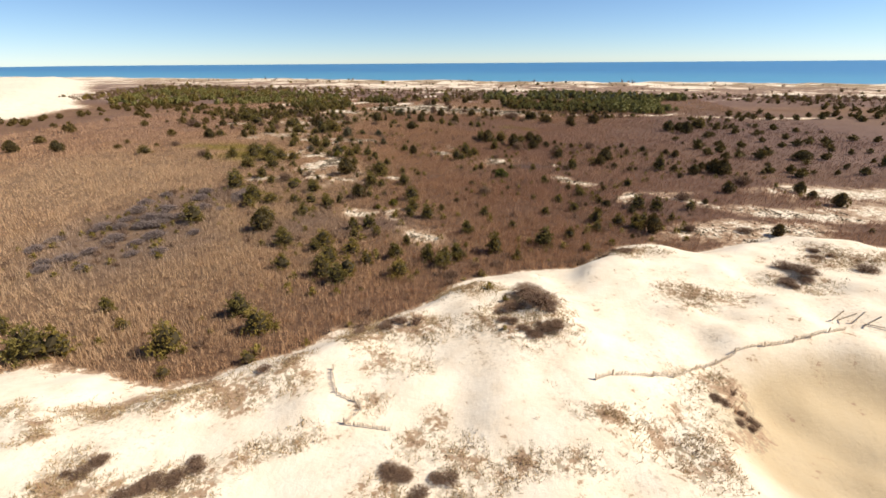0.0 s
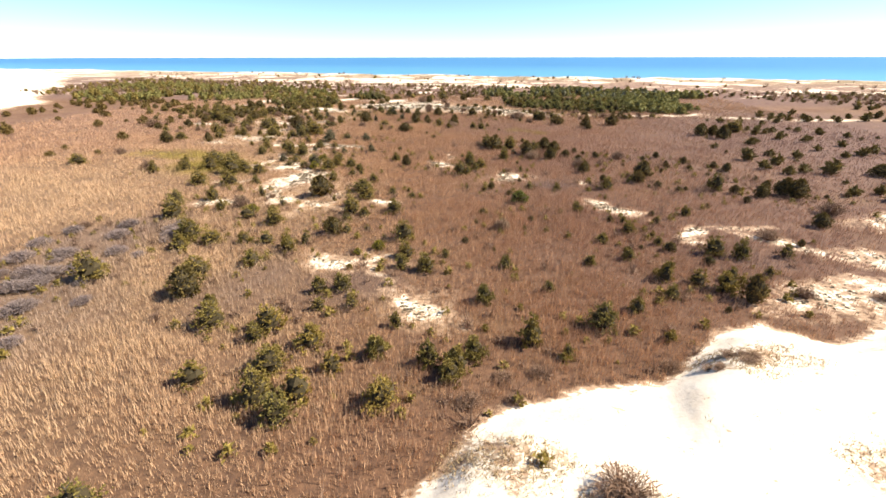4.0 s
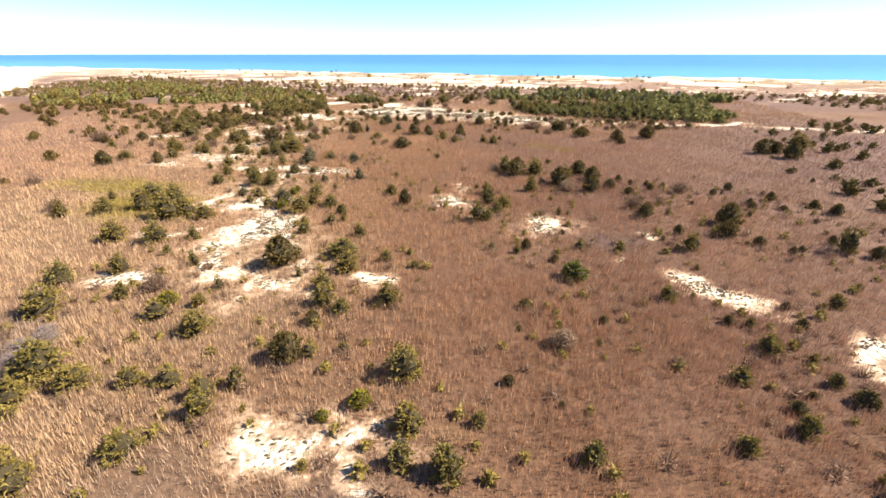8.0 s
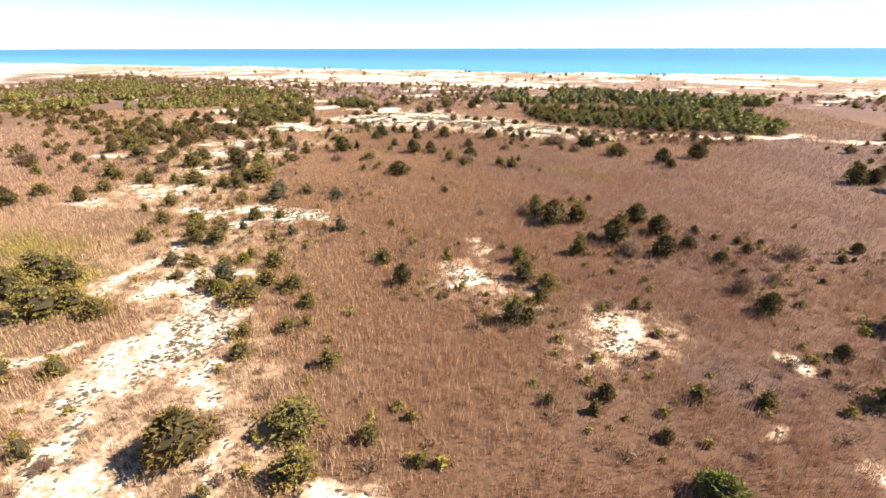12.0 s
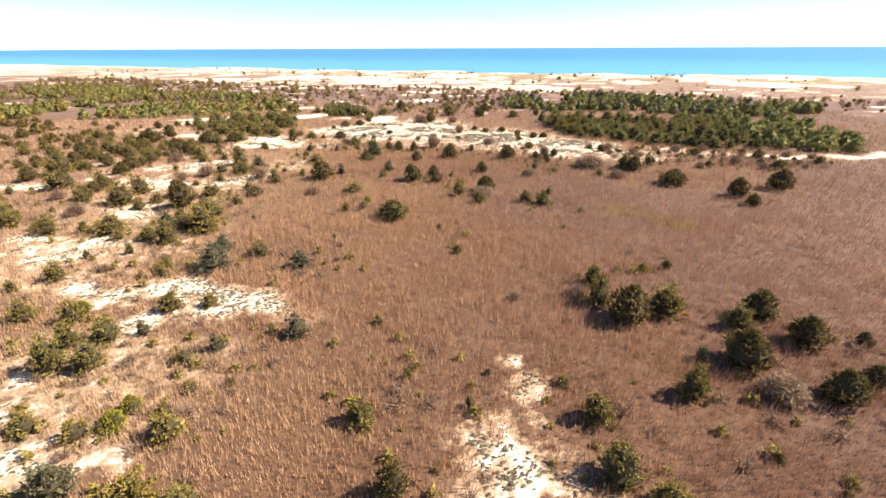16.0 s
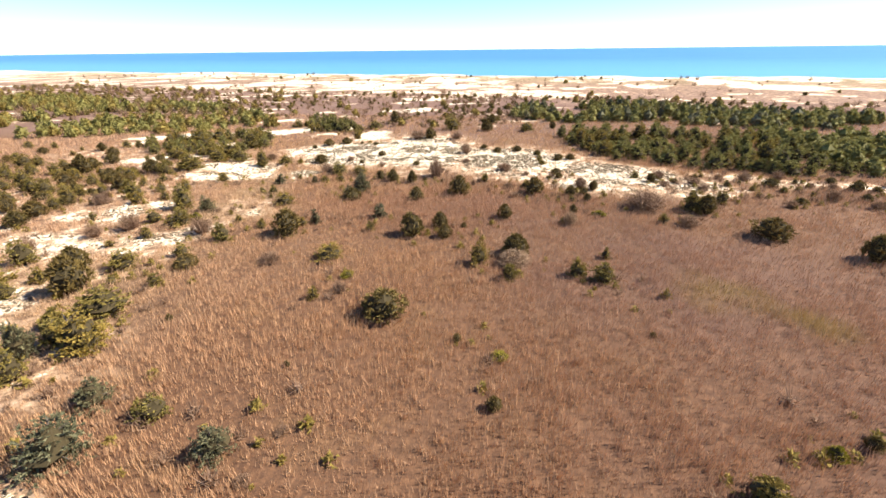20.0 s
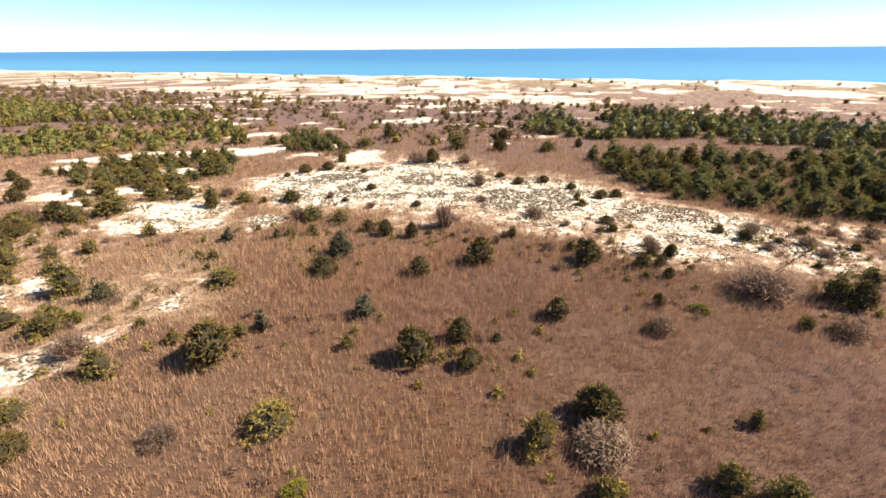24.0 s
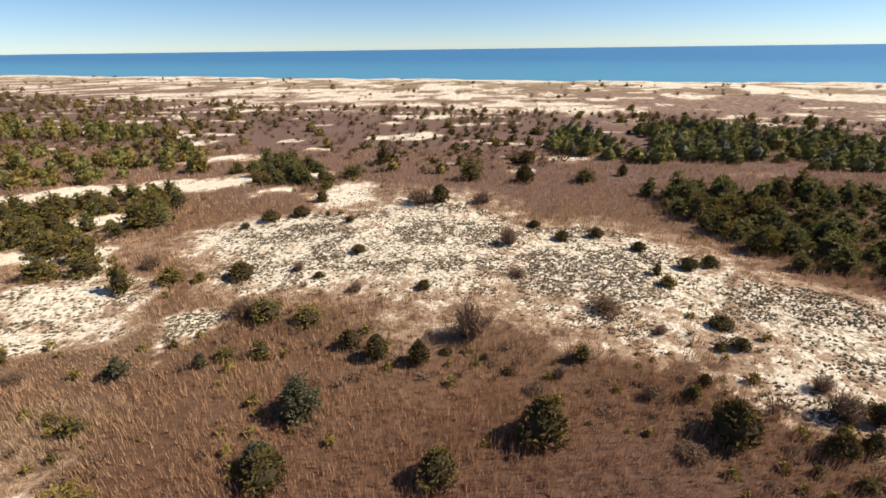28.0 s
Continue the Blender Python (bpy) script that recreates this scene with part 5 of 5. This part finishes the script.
    def brush(x, y):
        near = np.array([np.sum(np.hypot(px - a, py - b) < 6) for a, b in zip(x, y)])
        return np.clip((near - 1) / 6, 0, 1) * 0.4 * ramp(sand_cover(x, y), 0.7, 0.3)

    belt = [(-115, 30), (60, 30), (60, 250), (-20, 300), (-120, 300)]
    at = scatter(belt, 1.5, r, brush)
    w = r.uniform(0.5, 1.5, len(at))
    half = len(at) // 2
    stand("low_brush", "low bare brown brush between the heath trees", "twig_bush", at[:half], w[:half], w[:half] * 0.6, 24)
    stand("pine_seedlings", "olive green pine seedlings between heath trees", "olive_pine", at[half:], w[half:] * 0.9, w[half:] * 0.75, 26)
    # The belt of shrubs east of the flight and the edge of the great dune.
    east_land = [(64, 60), (300, 90), (340, 300), (150, 270), (90, 225), (50, 215), (55, 130)]
    at = scatter(east_land, 4.5, r, lambda x, y: (0.22 * ramp(lumps(x, y, 26, 46), 0.35, 0.7) + 0.5 * (np.abs(y - 230 + 0.08 * (x - 60)) < 7)) * (sand_cover(x, y) < 0.5))
    w = r.uniform(1.0, 3.2, len(at))
    stand("eastern_scrub", "dark scattered cedars on the eastern heath", "cedar", at, w, w * r.uniform(0.7, 1.0, len(at)), 18)
    west_land = [(-330, 150), (-235, 170), (-225, 215), (-245, 262), (-200, 268), (-150, 240), (-130, 175), (-105, 150), (-115, 120), (-300, 90)]
    at = scatter(west_land, 5.0, r, lambda x, y: np.where((x < -215) | (y > 225), 0.3, 0.02) * (big_dune(x, y) < 0))
    w = r.uniform(1.4, 4.2, len(at))
    stand("western_scrub", "dark cedars along the foot of the great dune", "cedar", at, w, w * r.uniform(0.7, 1.0, len(at)), 4)


build_woods()
# ---- grass, heath and mats, none of which could be counted ----
def grass_material(name, a, b, tint):
    n = Nodes(name, 0.9, 0.1)
    c = n.mix(n.math("ADD", n.math("MULTIPLY", n.attr("tone"), 0.75), n.math("MULTIPLY", n.island(), 0.25)), a, b)
    c = n.mix(tint, heath_colour(n, (0.47, 0.272, 0.138)), c)
    c = n.mix(n.math("MULTIPLY", n.attr("ochre"), 0.5), c, (0.60, 0.43, 0.255))
    c = n.mix(n.math("MULTIPLY", n.attr("reed"), 0.35), c, (0.42, 0.215, 0.105))
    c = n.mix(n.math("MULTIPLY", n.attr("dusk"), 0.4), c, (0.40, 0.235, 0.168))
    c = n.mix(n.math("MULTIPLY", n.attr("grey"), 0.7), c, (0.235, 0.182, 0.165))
    return n.done(n.mix(n.math("MULTIPLY", n.attr("olive"), 0.8), c, (0.40, 0.31, 0.055)), 0.16)


GRASS = grass_material("dry_heath_grass", (0.47, 0.270, 0.148), (0.80, 0.525, 0.310), 0.5)
HEATH_TWIGS = grass_material("heath_twigs", (0.12, 0.08, 0.056), (0.42, 0.30, 0.215), 0.4)
MARRAM = grass_material("dune_grass", (0.30, 0.205, 0.105), (0.54, 0.40, 0.21), 0.95)
MAT = grass_material("beach_heather", (0.10, 0.082, 0.054), (0.25, 0.20, 0.135), 0.95)


def spread(count, box, share):
    """Random places in a box, kept by their share (0 to 1)."""
    x, y = rng.uniform(box[0], box[1], count), rng.uniform(box[2], box[3], count)
    k = rng.random(count) < share(x, y)
    return x[k], y[k]


def blades(name, label, x, y, tall, count, wide, material, lean=0.22, ring=0.12, category="grass"):
    """Tufts of single pointed blades in one mesh."""
    n = len(x) * count
    a = rng.uniform(0, 2 * math.pi, n)
    size = np.repeat(tall, count) * rng.uniform(0.55, 1.15, n)
    px, py = np.repeat(x, count) + ring * rng.normal(0, 1, n) * np.repeat(tall, count) * 1.6, np.repeat(y, count) + ring * rng.normal(0, 1, n) * np.repeat(tall, count) * 1.6
    pz = height(px, py) - 0.03
    w = np.repeat(wide, count) * rng.uniform(0.6, 1.3, n)
    base = np.stack([px, py, pz], 1)
    side = np.stack([np.cos(a) * w, np.sin(a) * w, np.zeros(n)], 1)
    tip = base + np.stack([rng.normal(0.05, lean, n) * size, rng.normal(0, lean, n) * size, size], 1)
    v = np.stack([base - side, base + side, tip], 1).reshape(-1, 3)
    me = soup(name, v, material)
    keep(me, "tone", np.repeat(rng.random(len(x)), count * 3))
    for kind in ("ochre", "grey", "reed", "olive", "dusk"):
        keep(me, kind, np.repeat(cover(kind, px, py), 3))
    tagged(new(name, me), label, category, kind="stuff")


def build_grass():
    box = (-190, 120, 10, 330)
    area = (box[1] - box[0]) * (box[3] - box[2])

    def bare(x, y):
        return np.clip(sand_cover(x, y) + 0.5 * (lumps(x, y, 1.6, 51) - 0.5), 0, 1)

    # Tall dry grass.
    x, y = spread(int(area * 14.5), box, lambda x, y: (34 / nearest(x, y)) ** 1.4 * (0.02 * (dune(x, y) < 0) + 0.98 * ramp(bare(x, y), 0.5, 0.1)) * (0.25 + 0.75 * ramp(lumps(x, y, 0.9, 55) * 0.6 + lumps(x, y, 5, 52) * 0.4, 0.3, 0.62)) * (1 - 0.85 * cover("grey", x, y)))
    far = (nearest(x, y) / 34) ** 0.5
    tall = (0.5 + 0.6 * lumps(x, y, 6, 53) + 0.25 * cover("reed", x, y)) * rng.uniform(0.55, 1.35, len(x)) * far**0.4
    blades("dry_grass", "tall dry russet grass over the heath", x, y, tall, 3, 0.026 * far**1.05, GRASS, 0.13)
    # Low twiggy heath between the grass.
    x, y = spread(int(area * 2.6), box, lambda x, y: (34 / nearest(x, y)) ** 1.7 * (0.06 * (dune(x, y) < 0) + 0.94 * ramp(bare(x, y), 0.65, 0.25)) * (0.25 + 0.75 * np.maximum(cover("grey", x, y), ramp(lumps(x, y, 14, 54), 0.45, 0.7))))
    far = (nearest(x, y) / 34) ** 0.5
    blades("low_heath", "low grey-brown twiggy heath", x, y, rng.uniform(0.25, 0.55, len(x)) * far**0.4, 5, 0.022 * far**1.2, HEATH_TWIGS, 0.45, 0.3, "heath")
    # Tufts on the dunes.
    def dune_share(x, y):
        d = dune(x, y)
        return np.where(d > -2.0, 0.0012 + 0.95 * cover("tuft", x, y) * (0.3 + 0.7 * ramp(lumps(x, y, 2.2, 26), 0.3, 0.6)), 0) * (1 - ramp(np.hypot((x - 30) / 14, (y - 26) / 11), 1.1, 0.9))
    x, y = spread(260000, (-75, 75, 8, 80), dune_share)
    blades("dune_grass", "tufts of tan dune grass on bare sand", x, y, rng.uniform(0.12, 0.36, len(x)), 6, np.full(len(x), 0.03), MARRAM, 0.55, 0.4)


def build_mats():
    """Low dark cushions of beach heather on the sand."""
    box = (-140, 60, 55, 320)
    def share(x, y):
        return (sand_cover(x, y) > 0.4) * np.maximum(cover("mat", x, y), 0.6 * ramp(cover("sand", x, y), 0, 0.3) * (y < 228)) * (0.25 + 0.75 * ramp(lumps(x, y, 5, 61), 0.3, 0.55)) * (1 - 0.9 * ramp(lumps(x, y, 2.0, 62), 0.62, 0.7)) * np.where(y > 225, 1.0, 0.75)
    x, y = spread(int(200 * 265 * 14), box, share)
    n, sides = len(x), 5
    wide, turn = rng.uniform(0.08, 0.30, n), rng.normal(0.5, 0.5, n)
    a = np.arange(sides) * 2 * math.pi / sides
    rad = wide[:, None] * rng.uniform(0.6, 1.25, (n, sides))
    ux, uy = rad * np.cos(a) * 1.35, rad * np.sin(a) * 0.6
    rx = x[:, None] + ux * np.cos(turn)[:, None] - uy * np.sin(turn)[:, None]
    ry = y[:, None] + ux * np.sin(turn)[:, None] + uy * np.cos(turn)[:, None]
    rim = np.stack([rx, ry, height(rx, ry) - 0.02], 2)
    top = np.stack([x + rng.normal(0, 0.05, n), y + rng.normal(0, 0.05, n), height(x, y) + wide * rng.uniform(0.35, 0.7, n)], 1)
    v = np.concatenate([rim, top[:, None]], 1).reshape(-1, 3)
    k = (np.arange(n) * (sides + 1))[:, None]
    s = np.arange(sides)[None]
    f = np.stack([k + s, k + (s + 1) % sides, np.broadcast_to(k + sides, (n, sides))], 2).reshape(-1, 3)
    tagged(new("beach_heather", mesh_from("beach_heather", v, f, MAT)), "low dark cushions of beach heather on sand", "ground cover", kind="stuff")
    # Sprigs that stand out of the cushions.
    blades("heather_sprigs", "grey-brown sprigs among the heather cushions", x, y, wide * 0.9, 3, wide * 0.12, MAT, 0.7, 0.35, "ground cover")


build_grass()
build_mats()
# ---- sand fences on the dune ----
WEATHERED = bark_material("weathered_grey_wood", (0.52, 0.41, 0.29), (0.68, 0.56, 0.42))


def box_mesh(name, size, material):
    """A plank with slightly drawn-in ends."""
    sx, sy, sz = (s / 2 for s in size)
    v = [(x * sx * k, y * sy * k, z) for z, k in ((-sz, 1), (sz * 0.94, 1), (sz, 0.8)) for x, y in ((-1, -1), (1, -1), (1, 1), (-1, 1))]
    f = [(3, 2, 1, 0), (8, 9, 10, 11)] + [(a + b, a + (b + 1) % 4, a + 4 + (b + 1) % 4, a + 4 + b) for a in (0, 4) for b in range(4)]
    return mesh_from(name, v, f, material)


POST = box_mesh("fence_post", (0.09, 0.09, 1.7), WEATHERED)
RAIL = box_mesh("rail", (0.1, 0.05, 2.6), WEATHERED)


def slats(length, lean):
    """One bay of thin wired laths, leaning and of uneven height."""
    n = int(length / 0.11)
    pieces = []
    for k in range(n):
        x, tall, tilt = (k + 0.5) * length / n, 1.15 + rng.uniform(-0.12, 0.08), rng.normal(0, 0.05)
        v = [(x + a + (tilt * z if z > 0 else 0), b + lean * z, z) for z in (-0.25, tall) for a, b in ((-0.024, -0.008), (0.024, -0.008), (0.024, 0.008), (-0.024, 0.008))]
        pieces.append((v, [(0, 1, 5, 4), (1, 2, 6, 5), (2, 3, 7, 6), (3, 0, 4, 7), (4, 5, 6, 7)]))
    for z in (0.3, 0.9):
        v = [(a, b + lean * z, z + c) for a in (0, length) for b, c in ((-0.012, -0.012), (0.012, -0.012), (0.012, 0.012), (-0.012, 0.012))]
        pieces.append((v, [(0, 1, 5, 4), (1, 2, 6, 5), (2, 3, 7, 6), (3, 0, 4, 7), (4, 5, 6, 7)]))
    v, f = joined(pieces)
    return mesh_from("lath_panel", v, f, WEATHERED)


def sand_fence(label, corners, bury=0.0):
    """A fence of posts and lath panels along some corners on the dune."""
    ob = new("sand_fence")
    ob.location = (*corners[0], float(height(*corners[0])))
    tagged(ob, label, "fence", "sand fences on the dune")
    bpy.context.view_layer.update()
    back_home = ob.matrix_world.inverted()
    for (ax, ay), (bx, by) in zip(corners, corners[1:]):
        far = math.hypot(bx - ax, by - ay)
        bays = max(1, round(far / 2.4))
        for k in range(bays):
            x, y = ax + (bx - ax) * k / bays, ay + (by - ay) * k / bays
            qx, qy = ax + (bx - ax) * (k + 1) / bays, ay + (by - ay) * (k + 1) / bays
            z, qz = float(height(x, y)), float(height(qx, qy))
            turn = math.atan2(qy - y, qx - x)
            panel = part("lath_panel", slats(far / bays, rng.uniform(-0.15, 0.15)), ob)
            panel.matrix_local = back_home @ Matrix.Translation((x, y, z - bury)) @ Euler((0, -math.atan2(qz - z, far / bays), turn)).to_matrix().to_4x4()
            post = part("post", POST, ob)
            post.matrix_local = back_home @ Matrix.Translation((x, y, z + 0.45 - bury)) @ Euler((rng.normal(0, 0.07), rng.normal(0, 0.07), turn)).to_matrix().to_4x4()


sand_fence("long weathered lath fence half buried in sand", [(7.7, 28.7), (9.1, 29.7), (12.4, 30.7), (14.3, 31.3), (16.6, 33.1), (20.8, 35.6), (26.4, 37.6), (32.1, 40.1)], 0.72)
sand_fence("short crooked lath fence sunk in the sand", [(-13.2, 28.0), (-11.8, 25.2), (-10.3, 24.8), (-9.6, 24.0), (-10.4, 22.6), (-7.1, 22.6)], 0.75)


def fallen_fence(x, y):
    """Posts and rails of a fence that has come down."""
    ob = new("fallen_fence")
    ob.location = (x, y, float(height(x, y)))
    tagged(ob, "fallen grey fence posts and rails on the dune", "fence", "sand fences on the dune")
    for k in range(7):
        one = part("post" if k < 4 else "rail", POST if k < 4 else RAIL, ob)
        u, v = k * 0.75 - 2.2, rng.uniform(-0.8, 0.8) - 0.55 * k
        tip = rng.uniform(0.2, 0.9) if k < 4 else rng.uniform(1.3, 1.55)
        one.matrix_local = Matrix.Translation((u, v, float(height(x + u, y + v)) - ob.location.z + (0.5 if k < 4 else 0.16))) @ Euler((0, tip, rng.uniform(-0.6, 0.3))).to_matrix().to_4x4()


fallen_fence(34.6, 42.2)
# ---- pickups parked on the strand, far off by the water ----
def plain_material(name, colour, rough, metal=0.0):
    n = Nodes(name, rough, 0.5)
    n.out.inputs["Metallic"].default_value = metal
    return n.done(n.mix(n.math("MULTIPLY", n.noise(3, 3), 0.25), colour, (0.12, 0.10, 0.08)))


def shell(name, profile, half, material, top=1.0):
    """A body drawn from its side outline (x, z), half metres to each side, narrowed towards its top."""
    zs = [z for _, z in profile]
    low, high = min(zs), max(zs)
    wide = [half * (1 - (1 - top) * (z - low) / (high - low)) for z in zs]
    v = [(x, s * w, z) for s in (-1, 1) for (x, z), w in zip(profile, wide)]
    n = len(profile)
    me = bpy.data.meshes.new(name)
    me.from_pydata(v, [], [list(range(n))[::-1], [n + i for i in range(n)]] + [[i, (i + 1) % n, n + (i + 1) % n, n + i] for i in range(n)])
    me.materials.append(material)
    return me


def wheel_mesh(name, radius, wide, material, rim=0.0):
    v, f, sides = [], [], 14
    for y, r in ((-wide / 2, radius * 0.9), (-wide / 3, radius), (wide / 3, radius), (wide / 2, radius * 0.9)):
        v += [(r * math.cos(2 * math.pi * s / sides), y, r * math.sin(2 * math.pi * s / sides)) for s in range(sides)]
    f = [(k * sides + s, k * sides + (s + 1) % sides, (k + 1) * sides + (s + 1) % sides, (k + 1) * sides + s) for k in range(3) for s in range(sides)]
    me = bpy.data.meshes.new(name)
    me.from_pydata(v, [], f + [list(range(sides))[::-1], [3 * sides + s for s in range(sides)]])
    me.materials.append(material)
    return me


def build_vehicles():
    dark, glass, rubber, steel = plain_material("dark_car_paint", (0.02, 0.025, 0.035), 0.3), plain_material("dark_car_glass", (0.01, 0.012, 0.014), 0.08), plain_material("tyre_rubber", (0.02, 0.02, 0.02), 0.9), plain_material("steel_rim", (0.4, 0.4, 0.42), 0.35, 1.0)
    body = shell("pickup_body", [(-2.6, 0.5), (-2.6, 1.05), (-0.4, 1.05), (1.2, 1.1), (2.4, 0.98), (2.65, 0.8), (2.65, 0.45)], 0.95, dark, 0.95)
    cabin = shell("pickup_cabin", [(-0.6, 1.05), (-0.45, 1.8), (0.7, 1.8), (1.3, 1.1)], 0.86, dark, 0.86)
    side = shell("pickup_window", [(-0.45, 1.2), (-0.36, 1.68), (0.62, 1.68), (1.0, 1.2)], 0.875, glass, 0.89)
    tyre, rim = wheel_mesh("tyre", 0.4, 0.28, rubber), wheel_mesh("rim", 0.24, 0.3, steel)
    bumper = shell("bumper", [(-0.1, 0.42), (-0.1, 0.62), (0.1, 0.62), (0.1, 0.42)], 0.93, steel)
    for x, y, turn in ((-530.1, 762.1, 170), (-494.3, 753.1, -10), (-247.9, 695.8, 165), (-117.4, 665.4, -14), (65.4, 621.6, 75)):
        ob = new("pickup_truck")
        ob.matrix_world = pose(x, y, float(height(x, y)), 0, 0, turn)
        tagged(ob, "dark pickup truck parked on the sand by the sea", "vehicle", "pickups on the beach")
        part("body", body, ob)
        part("window", side, part("cabin", cabin, ob))
        for bx in (-2.65, 2.7):
            part("bumper", bumper, ob).location = (bx, 0, 0)
        for wx in (-1.65, 1.75):
            for wy in (-0.85, 0.85):
                w = part("wheel", tyre, ob)
                w.location = (wx, wy, 0.38)
                part("rim", rim, w)


build_vehicles()
